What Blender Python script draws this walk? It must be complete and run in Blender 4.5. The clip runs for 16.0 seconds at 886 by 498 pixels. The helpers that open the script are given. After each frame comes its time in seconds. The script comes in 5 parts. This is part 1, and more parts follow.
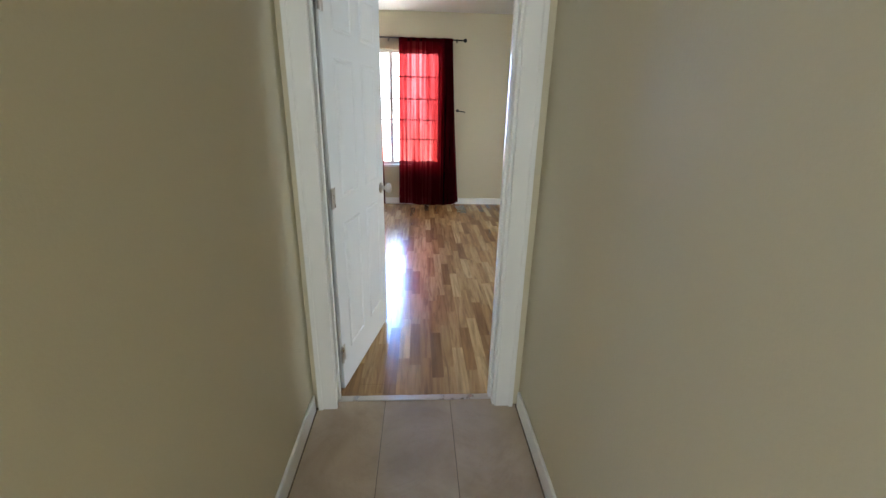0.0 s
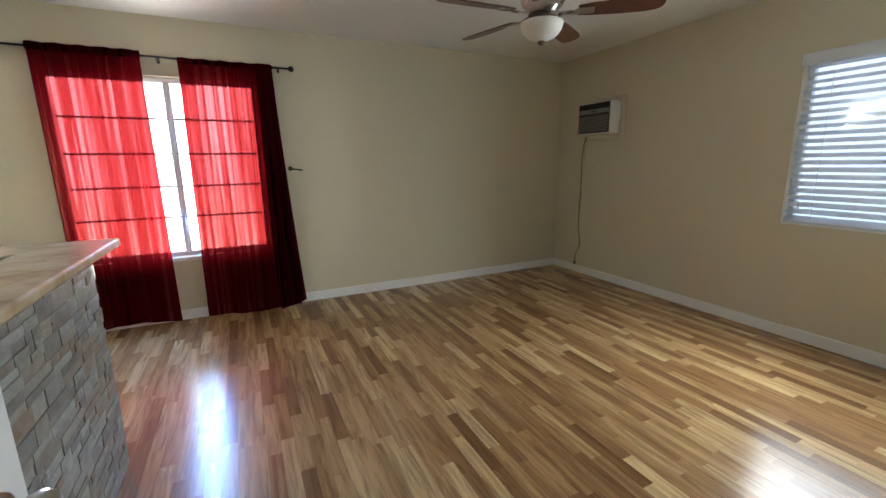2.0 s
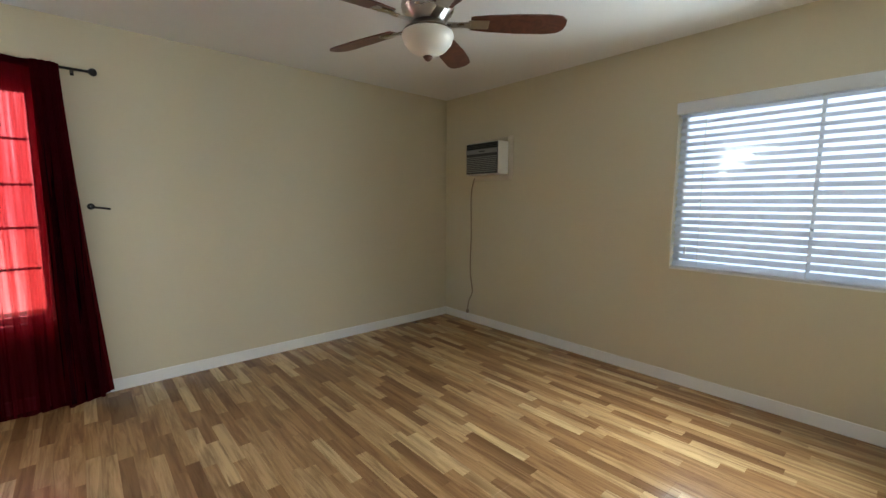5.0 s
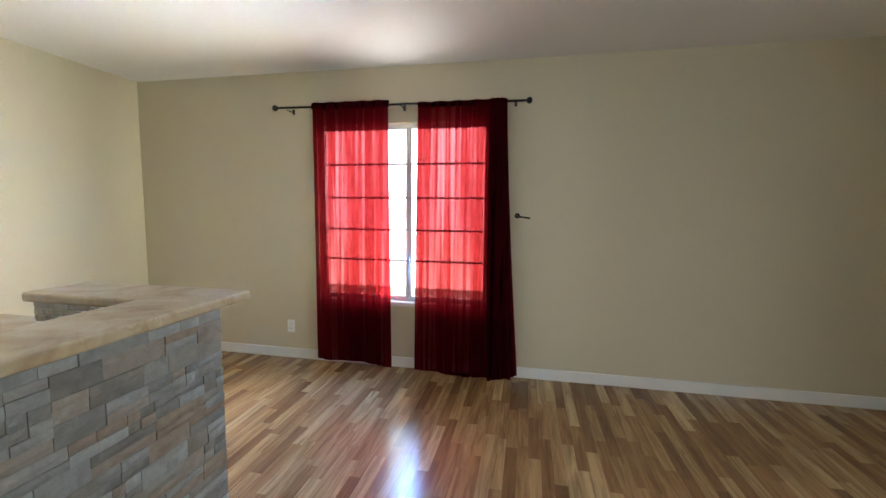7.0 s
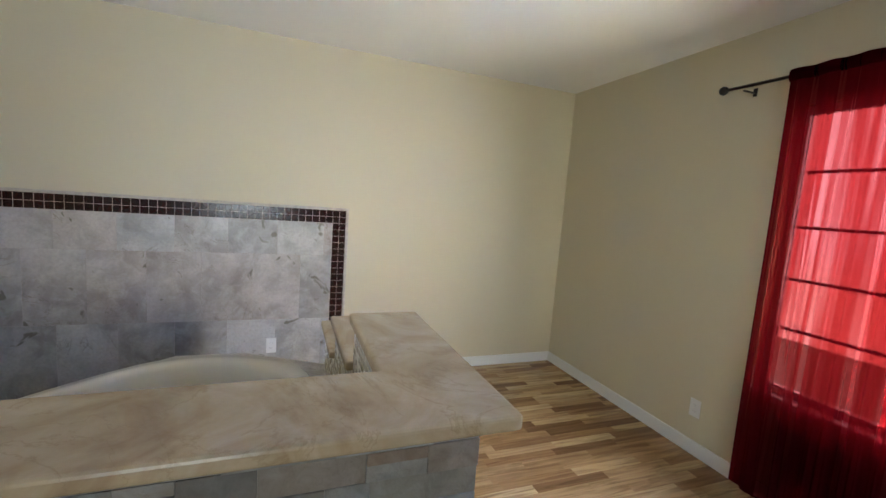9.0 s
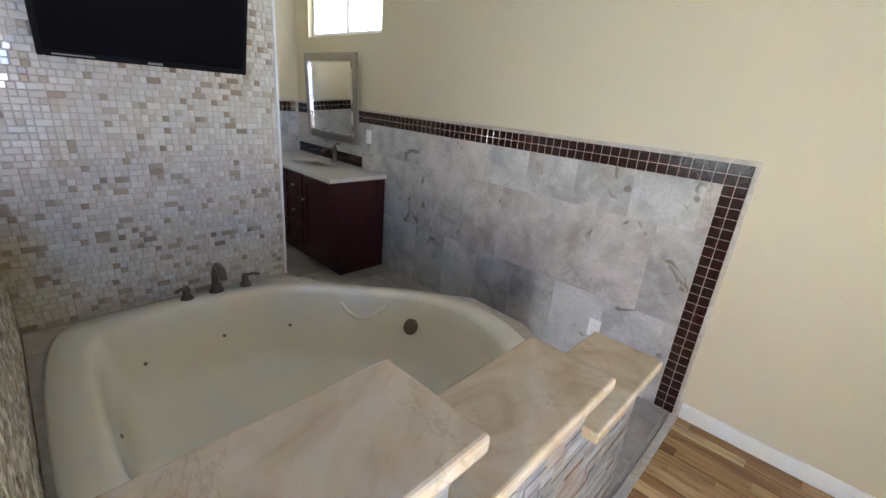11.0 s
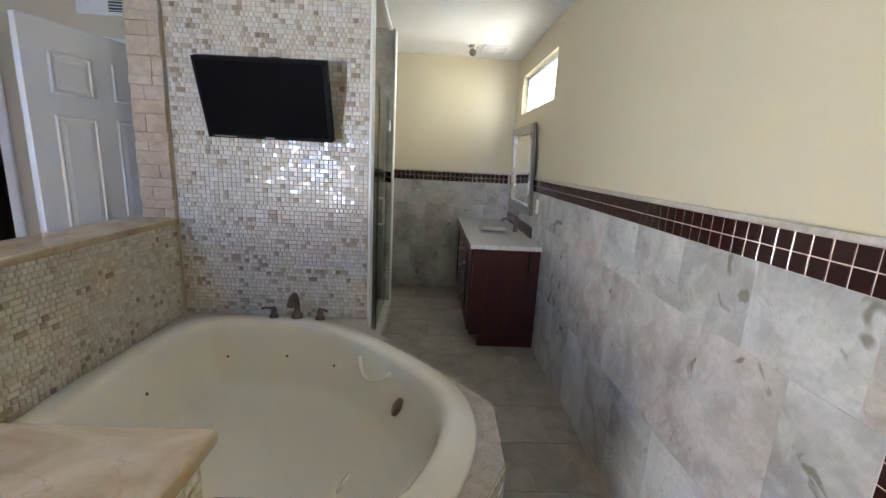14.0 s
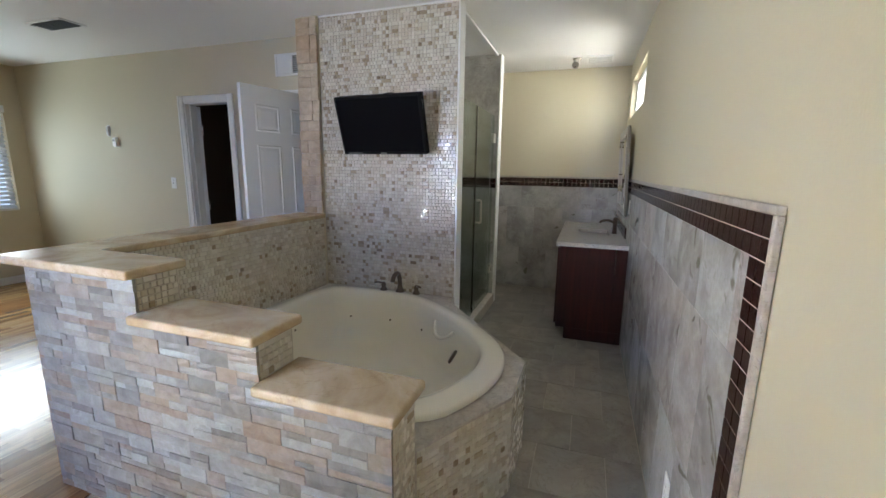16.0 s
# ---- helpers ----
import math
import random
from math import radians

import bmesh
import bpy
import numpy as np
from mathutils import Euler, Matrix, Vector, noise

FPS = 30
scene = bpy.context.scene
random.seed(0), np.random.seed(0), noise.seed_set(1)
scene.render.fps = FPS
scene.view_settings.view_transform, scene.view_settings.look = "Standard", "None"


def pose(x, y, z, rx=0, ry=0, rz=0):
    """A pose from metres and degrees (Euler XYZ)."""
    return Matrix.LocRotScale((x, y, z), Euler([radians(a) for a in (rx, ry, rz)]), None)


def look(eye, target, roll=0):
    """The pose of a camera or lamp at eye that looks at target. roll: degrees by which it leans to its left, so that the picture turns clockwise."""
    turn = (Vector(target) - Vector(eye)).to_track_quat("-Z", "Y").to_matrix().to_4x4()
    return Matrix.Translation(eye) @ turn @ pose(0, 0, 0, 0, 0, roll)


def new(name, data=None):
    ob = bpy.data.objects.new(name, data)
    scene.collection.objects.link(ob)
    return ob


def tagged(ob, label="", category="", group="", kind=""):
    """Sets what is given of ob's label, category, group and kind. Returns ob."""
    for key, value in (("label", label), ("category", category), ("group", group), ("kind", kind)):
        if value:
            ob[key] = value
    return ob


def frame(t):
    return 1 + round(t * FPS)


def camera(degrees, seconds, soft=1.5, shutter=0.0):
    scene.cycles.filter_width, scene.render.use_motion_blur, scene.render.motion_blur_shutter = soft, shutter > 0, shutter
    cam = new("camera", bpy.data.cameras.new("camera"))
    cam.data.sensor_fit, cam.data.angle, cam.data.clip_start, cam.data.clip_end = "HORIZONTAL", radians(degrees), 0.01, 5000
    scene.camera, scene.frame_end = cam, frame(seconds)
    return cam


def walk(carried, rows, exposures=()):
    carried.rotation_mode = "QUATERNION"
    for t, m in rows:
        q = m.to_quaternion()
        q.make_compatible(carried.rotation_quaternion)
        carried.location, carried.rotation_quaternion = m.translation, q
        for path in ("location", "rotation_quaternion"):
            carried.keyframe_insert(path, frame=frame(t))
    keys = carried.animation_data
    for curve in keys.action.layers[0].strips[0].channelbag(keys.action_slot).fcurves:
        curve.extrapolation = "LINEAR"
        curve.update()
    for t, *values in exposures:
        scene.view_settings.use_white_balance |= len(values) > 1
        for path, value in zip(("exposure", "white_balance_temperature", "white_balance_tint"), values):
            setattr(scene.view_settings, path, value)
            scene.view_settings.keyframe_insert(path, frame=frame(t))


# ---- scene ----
EXPOSURES = [(0.0, 1.4), (0.5, 1.45), (1.0, 1.35), (1.5, 1.2), (2.0, 1.1), (3.0, 1.1), (5.5, 1.35), (6.5, 1.25), (7.0, 1.1), (8.0, 0.8), (9.0, 0.65), (9.5, 0.95), (10.0, 0.95), (12.5, 0.65), (14.0, 0.92), (16.0, 0.7)]
NORTH_W, GAP_SKY, GAP_YARD, GAP_GROUND, EAST_W, EAST_LOW, SLAT_W, BATH_W, HALL_W = 5.0, 18.0, 21.0, 1.6, 12.0, 6.3, 2.4, 8.0, 20.0
NORTH_GLOW, EAST_GLOW = 5.0, 1.0
cam = camera(94.1, 16.0)
PATH = [
    (0, (0.12, 0.8, 1.426), (0.236, 2.683, 0.762), 1.3),
    (0.5, (0.097, 1.323, 1.395), (0.293, 3.204, 0.744), 0.2),
    (1, (0.124, 1.86, 1.381), (0.386, 3.757, 0.805), 0.5),
    (1.5, (0.16, 2.345, 1.378), (0.592, 4.237, 0.905), 0.3),
    (2, (0.21, 2.65, 1.373), (1.060, 4.41, 0.964), -0.8),
    (2.5, (0.338, 2.777, 1.39), (1.682, 4.213, 1.025), -1.1),
    (3, (0.413, 2.895, 1.415), (2.138, 3.854, 1.094), -1.5),
    (5.3, (0.615, 3.225, 1.375), (1.686, 4.901, 1.158), 1.0),
    (5.5, (0.634, 3.274, 1.376), (1.485, 5.072, 1.156), 1.1),
    (6, (0.651, 3.396, 1.394), (1.027, 5.349, 1.177), 0.6),
    (6.5, (0.672, 3.465, 1.392), (0.661, 5.456, 1.191), 0.5),
    (7, (0.735, 3.521, 1.382), (0.338, 5.472, 1.192), 0.6),
    (7.5, (0.724, 3.654, 1.389), (-0.046, 5.489, 1.195), 0.7),
    (8, (0.61, 3.895, 1.415), (-0.532, 5.527, 1.235), 1.0),
    (8.5, (0.526, 4.204, 1.422), (-1.015, 5.467, 1.253), 2.1),
    (9, (0.367, 4.449, 1.474), (-1.49, 5.155, 1.25), 4.2),
    (9.5, (0.119, 4.708, 1.497), (-1.847, 4.833, 1.154), 5.5),
    (10, (-0.107, 4.929, 1.518), (-1.939, 4.363, 0.95), 7.2),
    (10.2, (-0.217, 4.98, 1.511), (-1.964, 4.234, 0.885), 6.8),
    (12.3, (-1.296, 5.354, 1.514), (-2.214, 3.658, 0.984), 3.9),
    (12.5, (-1.39, 5.379, 1.503), (-2.269, 3.657, 0.995), 3.5),
    (13, (-1.609, 5.458, 1.506), (-2.255, 3.67, 0.885), 5.6),
    (13.5, (-1.84, 5.472, 1.468), (-2.185, 3.566, 0.971), 2.9),
    (14, (-2.028, 5.438, 1.476), (-2.104, 3.484, 1.056), 3.0),
    (14.5, (-2.237, 5.471, 1.432), (-2.037, 3.537, 0.964), 1.7),
    (15, (-2.415, 5.566, 1.413), (-1.98, 3.669, 0.953), 1.5),
    (15.5, (-2.496, 5.725, 1.421), (-1.908, 3.853, 1.035), 0.6),
    (16, (-2.563, 5.86, 1.432), (-1.928, 4.001, 1.054), 0.8),
]
walk(cam, [(t, look(eye, target, roll)) for t, eye, target, roll in PATH], EXPOSURES)

# ---------------------------------------------------------------- light
world = bpy.data.worlds.new("sky")
world.use_nodes = True
scene.world = world
sky = world.node_tree.nodes.new("ShaderNodeTexSky")
sky.sky_type, sky.sun_disc = "NISHITA", False
sky.sun_elevation, sky.sun_rotation = radians(55), radians(200)
world.node_tree.links.new(sky.outputs[0], world.node_tree.nodes["Background"].inputs[0])
world.node_tree.nodes["Background"].inputs[1].default_value = 0.12

sun = new("sun", bpy.data.lights.new("sun", "SUN"))
sun.data.energy, sun.data.angle, sun.data.color = 3.0, radians(0.5), (1, 0.95, 0.88)
sun.matrix_world = look((0, 0, 0), (0.34, 0.94, -1.43))


def window_light(name, eye, target, width, height, watts, colour, spread=180):
    lamp = new(name, bpy.data.lights.new(name, "AREA"))
    lamp.data.shape, lamp.data.size, lamp.data.size_y = "RECTANGLE", width, height
    lamp.data.energy, lamp.data.color, lamp.data.spread = watts, colour, radians(spread)
    lamp.matrix_world = look(eye, target)
    return lamp


# daylight of the three windows, and of the rooms behind the hall
window_light("daylight_north", (-0.33, 7.035, 1.34), (-0.33, 5.0, 1.34), 1.47, 1.50, NORTH_W, (0.80, 0.90, 1.0))
window_light("north_sky", (-0.285, 6.832, 1.40), (-1.5, 4.2, 0.60), 0.19, 1.30, GAP_SKY, (0.16, 0.40, 1.0), 125)
window_light("north_yard_bounce", (-0.285, 6.836, 0.98), (-2.9, 4.3, 1.62), 0.20, 0.72, GAP_YARD, (1.0, 0.98, 0.77), 113)
window_light("north_ground_bounce", (-0.285, 6.840, 1.75), (-0.30, 6.10, 2.56), 0.19, 0.40, GAP_GROUND, (1.0, 0.97, 0.92), 110)
window_light("daylight_east", (3.898, 3.57, 1.44), (1.0, 3.57, 1.44), 1.40, 1.08, EAST_W, (0.72, 0.89, 1.0), 150)
# two fill lamps added in front of the blinds, for the floor and the ceiling
window_light("east_floor_fill", (3.60, 3.57, 1.25), (2.2, 4.05, 0.15), 1.30, 0.42, EAST_LOW, (0.96, 0.96, 0.96), 120)
window_light("east_slat_bounce", (3.81, 3.57, 1.55), (1.0, 4.3, 2.75), 1.06, 0.40, SLAT_W, (0.90, 1.0, 0.96), 140)
window_light("daylight_bath", (-3.048, 1.61, 2.145), (-1.0, 1.61, 2.145), 1.08, 0.30, BATH_W, (1.0, 0.96, 0.88), 125)
window_light("daylight_hall", (-0.20, -1.55, 1.35), (0.85, 0.7, 1.2), 0.36, 1.9, HALL_W, (0.84, 0.93, 1.0))

# ---------------------------------------------------------------- helpers


def bm_box(bm, x0, y0, z0, x1, y1, z1, bevel=0.0, segs=1):
    made = bmesh.ops.create_cube(bm, size=1.0)["verts"]
    bmesh.ops.scale(bm, vec=(x1 - x0, y1 - y0, z1 - z0), verts=made)
    bmesh.ops.translate(bm, vec=((x0 + x1) / 2, (y0 + y1) / 2, (z0 + z1) / 2), verts=made)
    if bevel:
        edges = list({e for v in made for e in v.link_edges})
        bmesh.ops.bevel(bm, geom=edges, offset=bevel, segments=segs, affect="EDGES", profile=0.5)
    return bm


def boxes(*list_of_boxes, bevel=0.0, segs=1):
    bm = bmesh.new()
    for b in list_of_boxes:
        bm_box(bm, *b, bevel=bevel, segs=segs)
    return bm


def bm_cyl(bm, p, q, r0, r1=None, n=16):
    p, q = Vector(p), Vector(q)
    r1 = r0 if r1 is None else r1
    m = Matrix.Translation((p + q) / 2) @ (q - p).to_track_quat("Z", "Y").to_matrix().to_4x4()
    bmesh.ops.create_cone(bm, cap_ends=True, segments=n, radius1=r0, radius2=r1, depth=(q - p).length, matrix=m)
    return bm


def cyl(p, q, r0, r1=None, n=16):
    return bm_cyl(bmesh.new(), p, q, r0, r1, n)


def lathe(profile, centre, n=32):
    """A solid of revolution about the upright line through centre; profile: (radius, height)."""
    bm = bmesh.new()
    rings = []
    for r, z in profile:
        rings.append([bm.verts.new((centre[0] + r * math.cos(2 * math.pi * k / n), centre[1] + r * math.sin(2 * math.pi * k / n), centre[2] + z)) for k in range(n)])
    for lo, hi in zip(rings, rings[1:]):
        for k in range(n):
            bm.faces.new((lo[k], lo[(k + 1) % n], hi[(k + 1) % n], hi[k]))
    bm.faces.new(rings[0][::-1])
    bm.faces.new(rings[-1])
    bmesh.ops.recalc_face_normals(bm, faces=bm.faces)
    return bm


def tube(points, r, n=8):
    """A round bar along a line of points."""
    bm = bmesh.new()
    pts = [Vector(p) for p in points]
    rings = []
    for i, p in enumerate(pts):
        d = (pts[min(i + 1, len(pts) - 1)] - pts[max(i - 1, 0)]).normalized()
        u = d.cross(Vector((0.31, 0.2, 0.93))).normalized()
        v = d.cross(u)
        rings.append([bm.verts.new(p + r * (math.cos(2 * math.pi * k / n) * u + math.sin(2 * math.pi * k / n) * v)) for k in range(n)])
    for lo, hi in zip(rings, rings[1:]):
        for k in range(n):
            bm.faces.new((lo[k], lo[(k + 1) % n], hi[(k + 1) % n], hi[k]))
    bm.faces.new(rings[0][::-1])
    bm.faces.new(rings[-1])
    bmesh.ops.recalc_face_normals(bm, faces=bm.faces)
    return bm


def bent(points, steps=6):
    """A smooth line through a few points."""
    pts = [Vector(p) for p in points]
    out = []
    for i in range(len(pts) - 1):
        a, b = pts[i], pts[i + 1]
        ta = (pts[i + 1] - pts[max(i - 1, 0)]) / 2
        tb = (pts[min(i + 2, len(pts) - 1)] - pts[i]) / 2
        for k in range(steps):
            s = k / steps
            out.append((2 * s**3 - 3 * s**2 + 1) * a + (s**3 - 2 * s**2 + s) * ta + (3 * s**2 - 2 * s**3) * b + (s**3 - s**2) * tb)
    return out + [pts[-1]]


def origin(ob):
    p = Vector((0, 0, 0))
    while ob is not None:
        p, ob = p + ob.location, ob.parent
    return p


def part(name, bm, material, parent, label="", smooth=False):
    """One mesh under a thing; the mesh comes in world places."""
    bmesh.ops.translate(bm, vec=-origin(parent), verts=bm.verts)
    me = bpy.data.meshes.new(name)
    for f in bm.faces:
        f.smooth = smooth
    bm.to_mesh(me)
    bm.free()
    me.materials.append(material)
    ob = new(name, me)
    ob.parent = parent
    return tagged(ob, label)


def thing(name, at, label, category, group="", kind=""):
    ob = new(name)
    ob.location = at
    ob.empty_display_size = 0.1
    return tagged(ob, label, category, group, kind)


def solid(name, bm, material, label, category="", kind="structure", smooth=False):
    me = bpy.data.meshes.new(name)
    for f in bm.faces:
        f.smooth = smooth
    bm.to_mesh(me)
    bm.free()
    me.materials.append(material)
    return tagged(new(name, me), label, category, "", kind)


def wall_boxes(along, lo, hi, a, b, z0, z1, holes=()):
    """A wall lo..hi thick, a..b long, with holes (from, to, bottom, top) through it."""
    cuts = sorted({a, b, *[h for o in holes for h in o[:2]]})
    bm = bmesh.new()
    for p, q in zip(cuts, cuts[1:]):
        mid = (p + q) / 2
        spans, z = [], z0
        for o in sorted((o for o in holes if o[0] < mid < o[1]), key=lambda o: o[2]):
            if o[2] > z:
                spans.append((z, o[2]))
            z = o[3]
        if z < z1:
            spans.append((z, z1))
        for s, t in spans:
            if along == "x":
                bm_box(bm, p, lo, s, q, hi, t)
            else:
                bm_box(bm, lo, p, s, hi, q, t)
    bmesh.ops.remove_doubles(bm, verts=bm.verts, dist=1e-5)
    return bm


# ---------------------------------------------------------------- materials


class Nodes:
    def __init__(self, name):
        self.mat = bpy.data.materials.new(name)
        self.mat.use_nodes = True
        self.tree = self.mat.node_tree
        self.bsdf = self.tree.nodes["Principled BSDF"]
        self.out = self.tree.nodes["Material Output"]

    def add(self, kind, **inputs):
        n = self.tree.nodes.new("ShaderNode" + kind)
        for k, v in inputs.items():
            self.set(n, k.replace("_", " "), v)
        return n

    def set(self, node, key, value):
        sock = node.inputs[int(key[1:])] if key[0] == "i" and key[1:].isdigit() else node.inputs[key]
        if isinstance(value, bpy.types.NodeSocket):
            self.tree.links.new(value, sock)
        else:
            sock.default_value = value

    def coords(self, scale=(1, 1, 1), world=True):
        src = self.add("NewGeometry").outputs["Position"] if world else self.add("TexCoord").outputs["Object"]
        m = self.add("Mapping")
        self.set(m, "Vector", src)
        m.inputs["Scale"].default_value = scale
        return m.outputs[0]

    def noise(self, vec, scale, detail=4.0, rough=0.55, distort=0.0):
        return self.add("TexNoise", Vector=vec, Scale=scale, Detail=detail, Roughness=rough, Distortion=distort).outputs["Fac"]

    def ramp(self, fac, stops, constant=False):
        r = self.add("ValToRGB", Fac=fac)
        els = r.color_ramp.elements
        while len(els) < len(stops):
            els.new(0.5)
        for e, (p, c) in zip(els, stops):
            e.position, e.color = p, (*c, 1) if len(c) == 3 else c
        if constant:
            r.color_ramp.interpolation = "CONSTANT"
        return r.outputs[0]

    def mix(self, fac, a, b, mode="MIX"):
        n = self.tree.nodes.new("ShaderNodeMix")
        n.data_type, n.blend_type = "RGBA", mode
        for sock, v in ((n.inputs[0], fac), (n.inputs[6], a), (n.inputs[7], b)):
            if isinstance(v, bpy.types.NodeSocket):
                self.tree.links.new(v, sock)
            else:
                sock.default_value = v if not isinstance(v, tuple) or len(v) == 4 else (*v, 1)
        return n.outputs[2]

    def maths(self, op, a, b=0.0):
        n = self.tree.nodes.new("ShaderNodeMath")
        n.operation = op
        for sock, v in ((n.inputs[0], a), (n.inputs[1], b)):
            if isinstance(v, bpy.types.NodeSocket):
                self.tree.links.new(v, sock)
            else:
                sock.default_value = v
        return n.outputs[0]

    def bump(self, height, strength, distance=0.01):
        self.set(self.bsdf, "Normal", self.add("Bump", Height=height, Strength=strength, Distance=distance).outputs[0])

    def base(self, colour=None, rough=None, metal=None):
        for k, v in (("Base Color", colour), ("Roughness", rough), ("Metallic", metal)):
            if v is not None:
                self.set(self.bsdf, k, (*v, 1) if isinstance(v, tuple) and len(v) == 3 else v)
        return self


def plain(name, colour, rough, metal=0.0, wear=0.12, scale=9.0, bump=0.0, fine=160.0):
    """Paint, plastic or metal: a colour that varies a little at two scales, with fine relief."""
    n = Nodes(name)
    v = n.coords()
    big, small = n.noise(v, scale), n.noise(v, fine, 2.0)
    dark = tuple(c * (1 - wear) for c in colour)
    c = n.mix(big, dark, colour)
    c = n.mix(n.maths("MULTIPLY", small, wear * 0.6), c, dark)
    n.base(c, n.maths("ADD", rough - 0.05, n.maths("MULTIPLY", big, 0.1)), metal)
    if bump:
        n.bump(small, bump, 0.002)
    return n.mat


WALL = plain("wall_paint", (0.615, 0.555, 0.405), 0.60, wear=0.05, scale=1.2, bump=0.25, fine=120.0)
WALL.node_tree.nodes["Principled BSDF"].inputs["Specular IOR Level"].default_value = 0.25
CEILING = plain("ceiling_paint", (0.80, 0.79, 0.77), 0.7, wear=0.04, scale=1.0, bump=0.3, fine=90.0)
TRIM = plain("white_trim_paint", (0.80, 0.80, 0.78), 0.3, wear=0.06, scale=4.0, bump=0.04)
DOOR_PAINT = plain("white_door_paint", (0.78, 0.79, 0.79), 0.32, wear=0.05, scale=3.0, bump=0.08, fine=60.0)
PLASTIC = plain("white_plastic", (0.82, 0.82, 0.80), 0.35, wear=0.04)
VINYL = plain("white_vinyl", (0.82, 0.84, 0.86), 0.35, wear=0.03)
NICKEL = plain("brushed_nickel", (0.60, 0.57, 0.53), 0.28, 1.0, 0.1)
BRONZE = plain("aged_bronze", (0.16, 0.125, 0.10), 0.32, 0.85, 0.2)
BLACK_METAL = plain("black_metal", (0.02, 0.018, 0.018), 0.38, 0.6, 0.2)
BLACK_PLASTIC = plain("black_plastic", (0.007, 0.007, 0.008), 0.5, 0.0, 0.2)
SCREEN = plain("screen_glass", (0.006, 0.006, 0.008), 0.06, 0.0, 0.1)
for m, level in ((SCREEN, 0.14), (BLACK_PLASTIC, 0.08)):
    m.node_tree.nodes["Principled BSDF"].inputs["Specular IOR Level"].default_value = level
GREY_PLASTIC = plain("grey_plastic", (0.28, 0.28, 0.27), 0.5)
VENT_GREY = plain("grey_vent_metal", (0.06, 0.06, 0.058), 0.5)
DARK_GREY = plain("dark_grey_plastic", (0.05, 0.05, 0.05), 0.5)
BEIGE_PLASTIC = plain("beige_painted_wood", (0.70, 0.62, 0.50), 0.45)
CORD = plain("brown_cord", (0.24, 0.17, 0.11), 0.5)
ACRYLIC = plain("tub_acrylic", (0.83, 0.80, 0.70), 0.14, wear=0.03, scale=2.0)
# the closet's unlit gloom is put into its wall colour
CLOSET_SHADE = plain("closet_shade", (0.16, 0.12, 0.09), 0.8)
MIRROR = plain("mirror_silver", (0.9, 0.91, 0.91), 0.02, 1.0, 0.0)
PEWTER = plain("pewter_frame", (0.36, 0.34, 0.31), 0.32, 0.9, 0.25, 30.0, 0.2)
PORCELAIN = plain("porcelain", (0.84, 0.84, 0.82), 0.12, wear=0.02)
GROUT = plain("pale_grout", (0.55, 0.50, 0.42), 0.85, wear=0.2, scale=40.0, bump=0.3)
BROWN_GROUT = plain("brown_grout", (0.13, 0.095, 0.065), 0.85, wear=0.2, scale=40.0)
GLOBE = plain("frosted_glass_bowl", (0.86, 0.83, 0.76), 0.3, wear=0.05)
# dark fill: painted shade of the door's hinge gap, and the bed under floorboards
GAP_DARK = plain("gap_dark", (0.05, 0.045, 0.04), 0.7)


def make_wood_floor():
    n = Nodes("laminate_wood")
    pos = n.add("SeparateXYZ", Vector=n.add("NewGeometry").outputs["Position"])
    x, y = pos.outputs[0], pos.outputs[1]
    col = n.maths("FLOOR", n.maths("DIVIDE", x, 0.065))
    rnd = n.add("TexWhiteNoise")
    rnd.noise_dimensions = "1D"
    n.set(rnd, "W", col)
    row = n.maths("FLOOR", n.maths("DIVIDE", n.maths("ADD", y, n.maths("MULTIPLY", rnd.outputs["Value"], 3.1)), 0.47))
    cell = n.add("TexWhiteNoise")
    cell.noise_dimensions = "2D"
    v = n.add("CombineXYZ", X=col, Y=row)
    n.set(cell, "Vector", v.outputs[0])
    tone = n.ramp(cell.outputs["Value"], [(0.0, (0.19, 0.10, 0.042)), (0.2, (0.31, 0.175, 0.075)), (0.5, (0.41, 0.25, 0.115)), (0.8, (0.50, 0.33, 0.157)), (1.0, (0.60, 0.43, 0.22))])
    # grain follows the board; each strip is shifted, so that no two are alike
    shift = n.add("CombineXYZ", X=n.maths("MULTIPLY", cell.outputs["Value"], 17.0), Y=n.maths("MULTIPLY", cell.outputs["Value"], 29.0), Z=0.0)
    add = n.tree.nodes.new("ShaderNodeVectorMath")
    n.tree.links.new(n.coords((34.0, 2.2, 1.0)), add.inputs[0])
    n.tree.links.new(shift.outputs[0], add.inputs[1])
    streak = n.noise(add.outputs[0], 1.0, 6.0, 0.62, 0.9)
    add2 = n.tree.nodes.new("ShaderNodeVectorMath")
    n.tree.links.new(n.coords((9.0, 1.1, 1.0)), add2.inputs[0])
    n.tree.links.new(shift.outputs[0], add2.inputs[1])
    blotch = n.noise(add2.outputs[0], 1.0, 3.0, 0.5, 1.2)
    dark = n.mix(0.72, tone, (0.085, 0.036, 0.015))
    c = n.mix(n.ramp(streak, [(0.42, (0, 0, 0)), (0.72, (1, 1, 1))]), tone, dark)
    c = n.mix(n.ramp(blotch, [(0.5, (0, 0, 0)), (0.75, (0.75, 0.75, 0.75))]), c, dark)
    n.base(c, n.maths("ADD", 0.14, n.maths("MULTIPLY", streak, 0.12)))
    n.set(n.bsdf, "Specular IOR Level", 0.40)
    n.bump(streak, 0.05, 0.002)
    return n.mat


